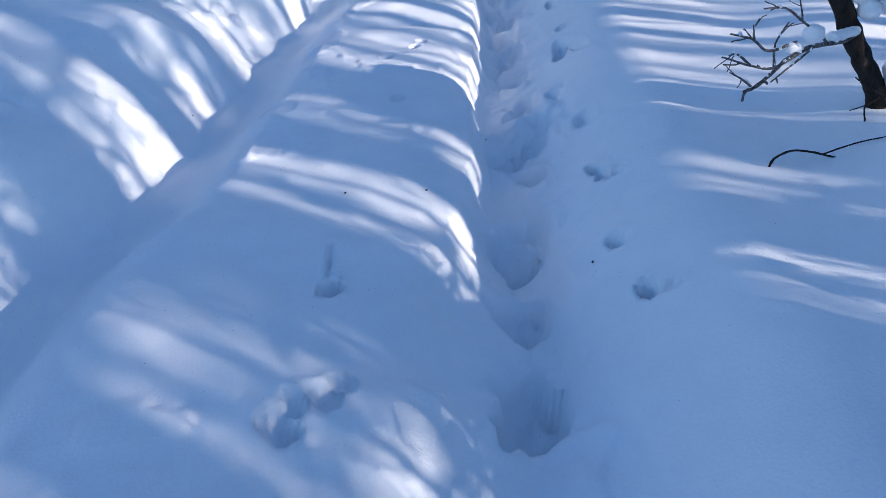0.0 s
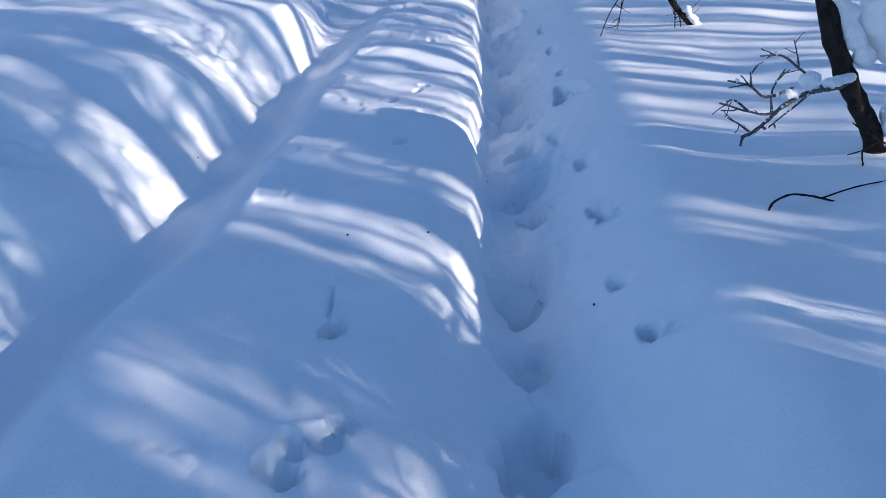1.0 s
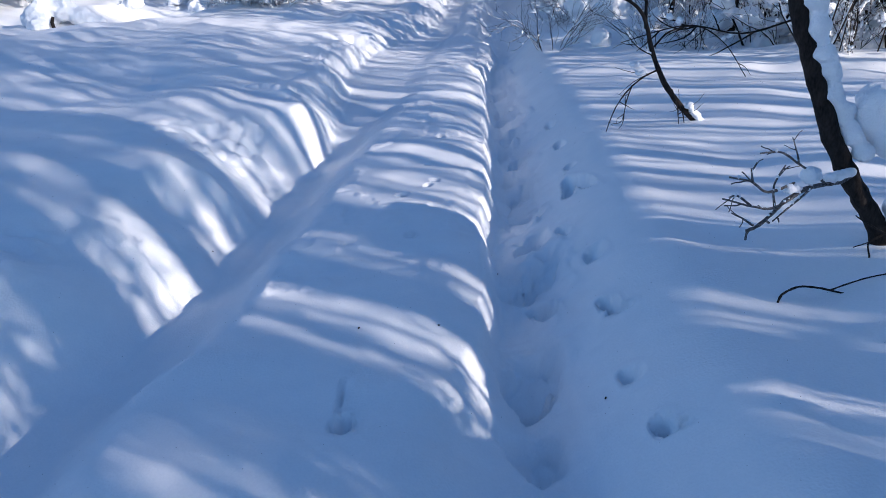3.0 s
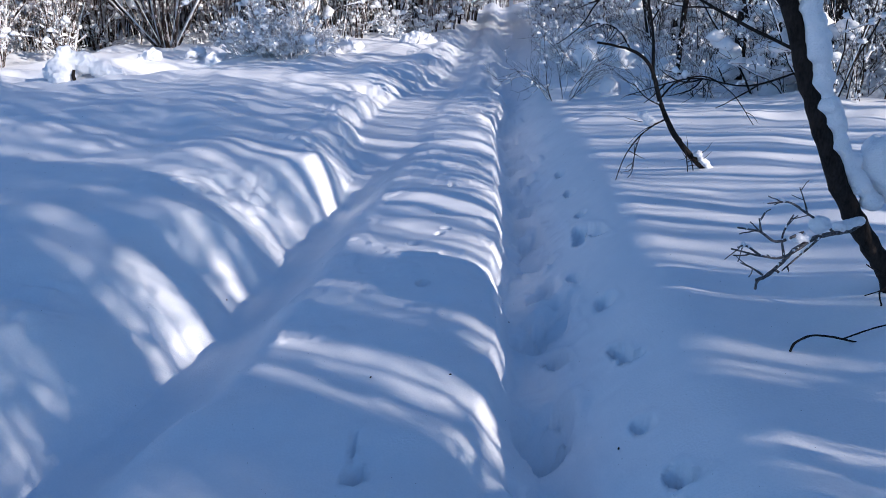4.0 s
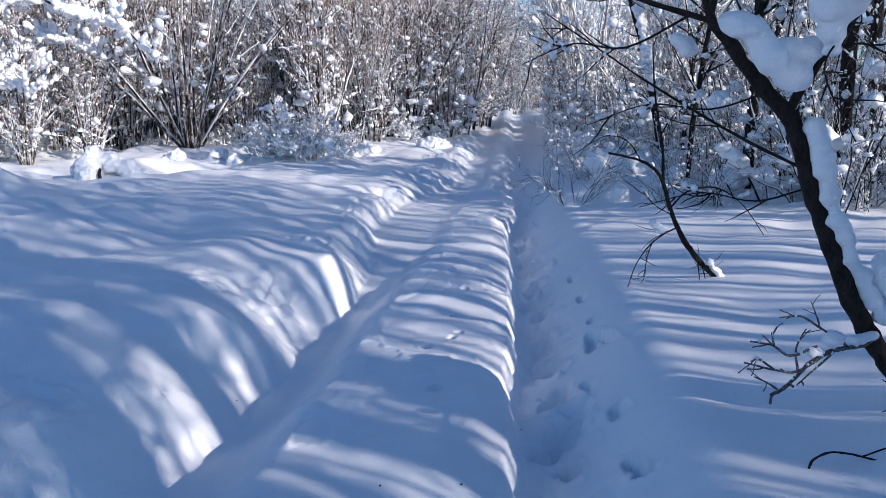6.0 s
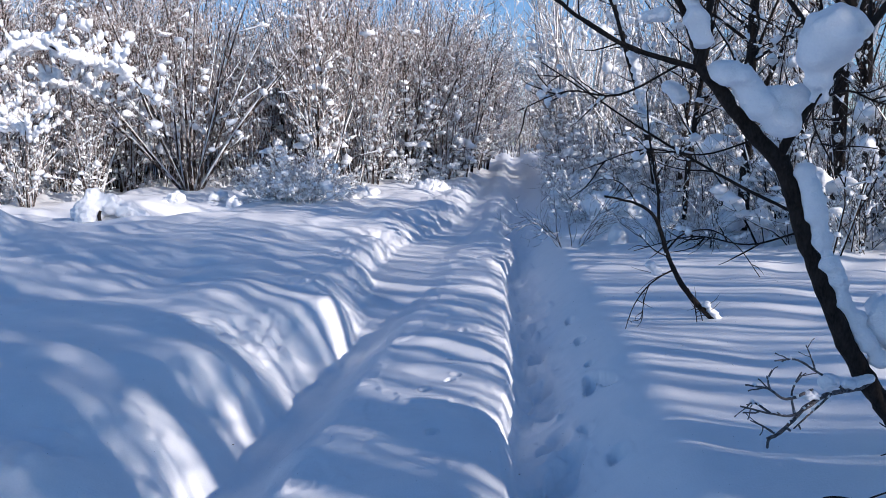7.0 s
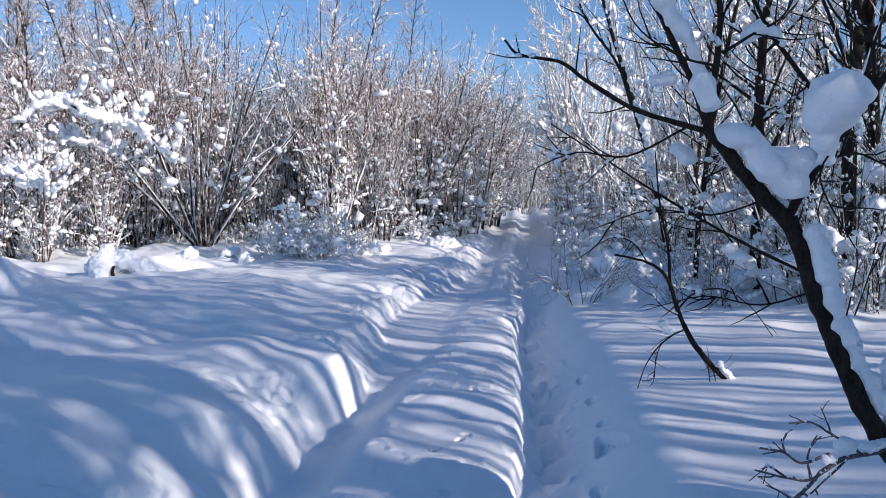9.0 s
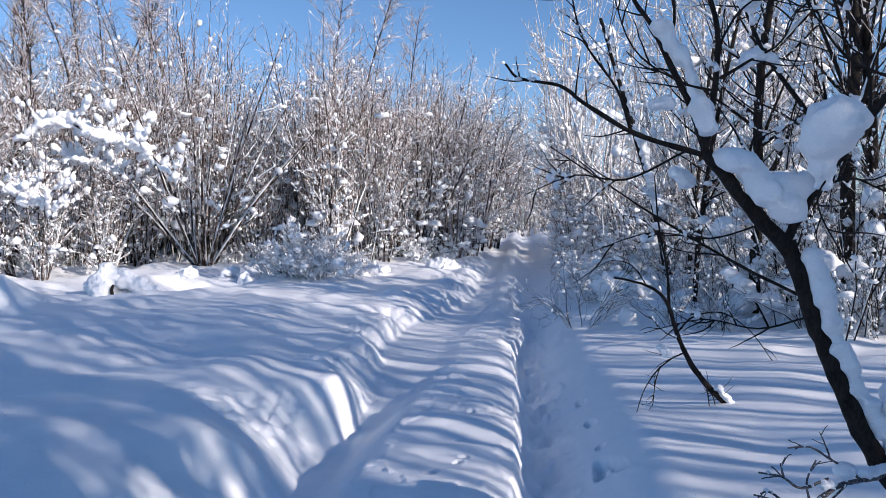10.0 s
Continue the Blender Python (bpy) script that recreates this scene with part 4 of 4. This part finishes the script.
for k in range(22):
    i = rng.integers(6, len(line) - 2)
    tw = grow_path(rng, line[i], tilt_from(rng, np.array((-0.3, 0, 0.95)), radians(rng.uniform(30, 80))), rng.uniform(0.5, 1.3), 4, 0.14, 0.04)
    sh, sn = Shape(), Shape()
    sh.tube(tw, 0.011 * np.array((1, 0.8, 0.6, 0.45, 0.25)), 4)
    part("twig", sh, SHADED_RIME, plastered)
    crumbs_on(sn, rng, tw, 0.008, 0.07, 6)
    part("snow_clump", sn, CLUMP, plastered, "", "stuff")
overhang = make_tree("path_bush", "dark arching bush leaning over the path with snow caps", "bush", "woods beside the path", 95, 1.7, 13, 68, 0.0085, BARK, 6, 3, 0.5, 0.2, 0.26, 1, 0.003, 0.9, -0.05, crook=0.16, spray=BARK)
under = [make_tree("undergrowth", "low tangled undergrowth bowed under blue-white snow", "bush", "woods beside the path", 130 + k, 1.9, 9, 40, 0.009, BARK, 8, 5, 2.3, 0.1, 0.32, 0, 0.0032, 1.25, -0.02, crook=0.11, spray=SHADED_RIME, pillow=1.45) for k in range(3)]
scatter(under, poisson(rng, 32, (2.6, 14, 6.6, 18), 0.75, lambda x, y: x - 0.105 * y > 1.9 and x < 0.7 * y + 0.8 and not (x < 3.0 and y < 8.4)), rng, (0.6, 1.05))
stand(overhang, 1.66, 9.1, 0.0, 0.6, True)
for x, y, size in ((2.35, 11.6, 0.42), (2.5, 12.8, 0.45), (2.6, 14.0, 0.5), (2.75, 15.2, 0.5), (2.95, 16.6, 0.55), (3.2, 18.2, 0.6), (3.4, 20.2, 0.7), (3.2, 12.6, 0.6), (3.6, 14.2, 0.6), (4.0, 16.2, 0.7), (0.1, 20.6, 0.6), (0.5, 21.8, 0.7)):
    stand(under[rng.integers(0, 3)], x, y, rng.uniform(0, 6.28), size)
stand(overhang, 2.5, 10.6, 2.2, 1.0)
stand(overhang, 2.6, 8.3, 4.0, 0.8)

# ---- trees beside and behind the camera, which shade the snow ----
rng = np.random.default_rng(21)
shade = [make_tree("shading_tree", "leafless tree with snow on its limbs beside the path", "tree", "woods beside the path", 100 + k, 6.5 + k * 0.5, 1, 1.5, 0.06, BARK, 18, 4, 0.9, 0.43, 0.2, 0, 0.005, 1.5, 0.01, 0.012) for k in range(4)]
full = make_tree("shading_tree", "leafless broad tree with a snow-laden crown beside the path", "tree", "woods beside the path", 110, 8.0, 1, 1.5, 0.06, BARK, 40, 6, 1.6, 0.42, 0.22, 0, 0.006, 1.9, 0.01, 0.012)
ACROSS, ALONG = (0.616, 0.788), (0.788, -0.616)
LINES = [(-1.2, 5.0, 1.4), (-0.7, 4.4, 1.3), (-0.2, 5.2, 1.4), (0.25, 4.3, 1.4), (0.6, 5.4, 1.3), (1.27, 4.6, 1.1), (1.4, 5.2, 1.3), (1.55, 5.6, 0.8), (1.99, 4.8, 1.1), (2.13, 5.3, 1.2), (2.55, 5.0, 0.9), (2.66, 5.6, 1.1), (3.04, 5.0, 0.5),
         (3.7, 5.2, 1.0), (4.05, 4.7, 1.2), (4.3, 5.6, 0.45), (4.65, 5.0, 0.7), (4.88, 5.8, 0.5), (5.3, 5.0, 0.9), (5.55, 5.6, 0.5), (5.9, 5.0, 1.0), (6.2, 5.8, 0.5), (6.55, 5.2, 0.8), (7.0, 5.8, 0.7), (7.35, 5.2, 0.9),
         (7.8, 6.2, 0.7), (8.3, 5.6, 0.7), (8.8, 6.4, 0.7), (9.4, 6.0, 0.75), (10.2, 7.0, 0.7), (11.0, 7.6, 0.7), (12.0, 8.2, 0.8)]
places = [(ACROSS[0] * u + ALONG[0] * s, ACROSS[1] * u + ALONG[1] * s) for u, s, _ in LINES]
for n, (x, y) in enumerate(places):
    stand(shade[n % 4], x, y, rng.uniform(0, 6.28), LINES[n][2], n < 4)
high = make_tree("shading_tree", "leafless tall tree with a snow-laden crown beside the path", "tree", "woods beside the path", 112, 8.8, 1, 1.5, 0.06, BARK, 34, 6, 1.6, 0.58, 0.24, 0, 0.006, 1.9, 0.01, 0.012)
for n, (u, s) in enumerate(((1.25, 9.6), (1.95, 10.4), (2.6, 9.8), (3.2, 10.8), (3.9, 10.0), (4.6, 11.0), (1.6, 11.4), (5.3, 10.4), (3.4, 9.0), (4.3, 9.4), (5.0, 9.2), (5.9, 10.0), (6.6, 10.6), (2.4, 8.8), (2.55, 9.3), (2.3, 9.5), (2.2, 12.2), (2.9, 12.8), (3.5, 12.0), (4.1, 13.0), (4.8, 12.4), (5.5, 13.0), (6.2, 12.2), (1.9, 13.4))):
    stand(high, ACROSS[0] * u + ALONG[0] * s, ACROSS[1] * u + ALONG[1] * s, n * 1.7, 1.0, n == 0)
for n, u in enumerate(np.arange(8.6, 17, 0.9)):
    s = 4.3 + 1.3 * (n % 2)
    stand(full, ACROSS[0] * u + ALONG[0] * s, ACROSS[1] * u + ALONG[1] * s, n * 1.3, 0.52)
thin = [make_tree("shading_sapling", "thin leafless sapling beside the path", "tree", "woods beside the path", 120 + k, 4.2 + 0.4 * k, 1, 16, 0.02, BARK, 9, 3, 0.2, 0.2, 0.16, 0, 0.004, 1.0, 0.01, 0.03) for k in range(3)]
for n, (u, s) in enumerate(((1.65, 3.9), (1.88, 4.4), (2.3, 3.8), (2.45, 4.5), (2.78, 4.0), (3.2, 4.2), (3.32, 4.8), (3.52, 4.1), (3.86, 4.6), (4.45, 4.2), (4.78, 4.7), (5.1, 4.2), (5.45, 4.8), (4.95, 5.0), (5.7, 4.3), (6.15, 5.0), (7.2, 4.8), (7.6, 5.2), (6.0, 4.4), (6.4, 4.8), (6.8, 4.6))):
    stand(thin[n % 3], ACROSS[0] * u + ALONG[0] * s, ACROSS[1] * u + ALONG[1] * s, rng.uniform(0, 6.28), rng.uniform(0.5, 1.2), n < 3)
for x, y in poisson(rng, 9, (6, 28, -16, 9), 2.0, lambda x, y: x > 0.8 * y + 4.5 and 9 < x * 0.788 - y * 0.616 < 24 and 0.2 < x * 0.616 + y * 0.788 < 7.2):
    stand(shade[rng.integers(0, 4)], x, y, rng.uniform(0, 6.28), rng.uniform(0.85, 1.2))
for n, (u, s) in enumerate(((1.33, 6.5), (0.3, 7.0), (0.7, 8.4), (1.2, 8.8), (0.5, 6.4), (1.15, 7.8), (0.62, 9.6), (0.55, 8.2), (0.7, 10.8))):
    stand(full, ACROSS[0] * u + ALONG[0] * s, ACROSS[1] * u + ALONG[1] * s, n * 1.7, 1.0, n == 0)
for u, s, size in ((2.62, 3.6, 0.4), (-0.2, 3.4, 0.9), (0.35, 3.6, 0.75), (-0.9, 3.6, 1.0), (0.0, 5.6, 1.0), (2.1, 4.6, 0.42), (2.65, 4.4, 0.34)):
    stand(alders[rng.integers(0, 6)], ACROSS[0] * u + ALONG[0] * s, ACROSS[1] * u + ALONG[1] * s, rng.uniform(0, 6.28), size)

slant = [make_tree("slanting_sapling", "slanting bare sapling beside the path", "tree", "woods beside the path", 160 + k, 3.6 + 0.5 * k, 1, 46, 0.018, BARK, 12, 4, 0.6, 0.15, 0.24, 0, 0.004, 1.2, 0.01, 0.06) for k in range(3)]
for n, (u, s) in enumerate(((2.3, 3.6), (2.5, 4.6), (3.1, 3.9), (3.7, 4.8), (4.2, 4.4), (4.7, 5.2), (5.3, 4.6), (6.0, 5.4), (2.9, 5.8), (6.8, 5.0))):
    stand(slant[n % 3], ACROSS[0] * u + ALONG[0] * s, ACROSS[1] * u + ALONG[1] * s, n * 2.3, rng.uniform(0.7, 1.2), n < 3)
stand(thin[0], ACROSS[0] * 0.98 + ALONG[0] * 2.6, ACROSS[1] * 0.98 + ALONG[1] * 2.6, 1.0, 1.0)
for u, s, turn, size in ((1.52, 2.4, 0.7, 0.25), (1.64, 2.7, 2.0, 0.26), (1.05, 2.2, 1.0, 0.2), (1.16, 2.3, 3.0, 0.21)):
    stand(full, ACROSS[0] * u + ALONG[0] * s, ACROSS[1] * u + ALONG[1] * s, turn, size)
for u, s, turn in ((1.45, 9.0, 0.4), (1.7, 9.4, 1.9), (0.6, 9.2, 3.0), (1.58, 9.9, 4.1)):
    stand(high, ACROSS[0] * u + ALONG[0] * s, ACROSS[1] * u + ALONG[1] * s, turn, 0.85)
for k, u, s, size in ((1, 1.75, 3.0, 0.8), (2, 1.9, 3.3, 0.85), (0, 1.68, 3.4, 0.7), (1, 0.88, 2.9, 0.8)):
    stand(thin[k], ACROSS[0] * u + ALONG[0] * s, ACROSS[1] * u + ALONG[1] * s, k * 2.1 + u, size)
for k, u, s, size in ((5, 1.6, 8.2, 1.15), (4, 1.95, 8.8, 1.15), (5, 0.95, 8.8, 1.05)):
    stand(alders[k], ACROSS[0] * u + ALONG[0] * s, ACROSS[1] * u + ALONG[1] * s, k * 1.3 + u, size)
for u, s, size in ((1.5, 9.0, 1.1), (1.75, 9.8, 1.1)):
    stand(alders[rng.integers(0, 6)], ACROSS[0] * u + ALONG[0] * s, ACROSS[1] * u + ALONG[1] * s, rng.uniform(0, 6.28), size)
for u, s, size in ((0.3, 4.3, 1.2), (0.5, 4.2, 1.1), (1.75, 1.5, 0.42), (2.0, 1.6, 0.42), (2.3, 1.5, 0.42), (2.5, 1.65, 0.4), (1.8, 2.2, 0.5), (2.55, 2.8, 0.6), (3.3, 2.6, 0.5), (2.1, 2.3, 0.5), (2.4, 2.4, 0.52), (2.7, 2.35, 0.5), (3.0, 2.5, 0.52), (3.5, 3.3, 0.6)):
    stand(under[rng.integers(0, 3)], ACROSS[0] * u + ALONG[0] * s, ACROSS[1] * u + ALONG[1] * s, rng.uniform(0, 6.28), size)
for u in np.arange(1.3, 2.5, 0.13):
    s = rng.uniform(2.2, 2.7)
    stand(under[rng.integers(0, 3)], ACROSS[0] * u + ALONG[0] * s, ACROSS[1] * u + ALONG[1] * s, rng.uniform(0, 6.28), rng.uniform(0.5, 0.6))
for u in np.arange(8.5, 17.5, 0.5):
    s = rng.uniform(8, 14)
    stand(shade[rng.integers(0, 4)], ACROSS[0] * u + ALONG[0] * s, ACROSS[1] * u + ALONG[1] * s, rng.uniform(0, 6.28), rng.uniform(0.7, 0.85))

# far woods that close the view
far = Shape()
rng = np.random.default_rng(77)
for k in range(230):
    x, y = rng.uniform(-75, 85), rng.uniform(54, 90)
    z, tall = floor_at(x, y), rng.uniform(6, 9.5)
    st = grow_path(rng, (x, y, z - 0.2), (0, 0, 1), tall, 5, 0.05, 0.02)
    far.tube(st, np.linspace(0.09, 0.02, 6), 4)
    for m in range(22):
        i = rng.integers(1, 5)
        d = tilt_from(rng, np.array((0, 0, 1.0)), radians(rng.uniform(20, 60)))
        far.tube(grow_path(rng, st[i], d, rng.uniform(0.8, 2.6), 3, 0.12, 0.08), (0.03, 0.022, 0.016, 0.008), 3)
tagged(new("far_woods", far.mesh("far_woods", TWIG)), "distant frosted leafless woods", "woods", kind="stuff")

# ice crystals that glint on the snow
flake = Shape()
rng = np.random.default_rng(9)
for k in range(5200):
    y = rng.uniform(1.2, 9.0)
    x = rng.uniform(-0.75, 0.75) * (y + 0.6)
    z = floor_at(x, y) if k % 4 == 0 else None
    if z is None:
        continue
    n = tilt_from(rng, np.array((0, 0, 1.0)), radians(rng.uniform(0, 70)))
    a = np.cross(n, (0.3, 0.5, 0.8))
    a /= np.linalg.norm(a)
    b = np.cross(n, a)
    c, r = np.array((x, y, z + 0.003)), rng.uniform(0.0009, 0.0014) * (0.6 + 0.25 * y)
    flake.v.append(np.array([c + r * (a * math.cos(q) + b * math.sin(q)) for q in np.arange(6) * math.pi / 3] + [c - n * r * 0.8]))
    flake.f += [tuple(flake.n + i for i in range(6))] + [(flake.n + (i + 1) % 6, flake.n + i, flake.n + 6) for i in range(6)]
    flake.n += 7
ICE = bpy.data.materials.new("ice_crystal")
ICE.use_nodes = True
ice = ICE.node_tree.nodes["Principled BSDF"].inputs
ice["Base Color"].default_value, ice["Metallic"].default_value, ice["Roughness"].default_value = (0.9, 0.92, 0.95, 1), 0.6, 0.16
tagged(new("ice_crystals", flake.mesh("ice_crystals", ICE, False)), "tiny ice crystals glinting on the snow", "ice", kind="stuff")
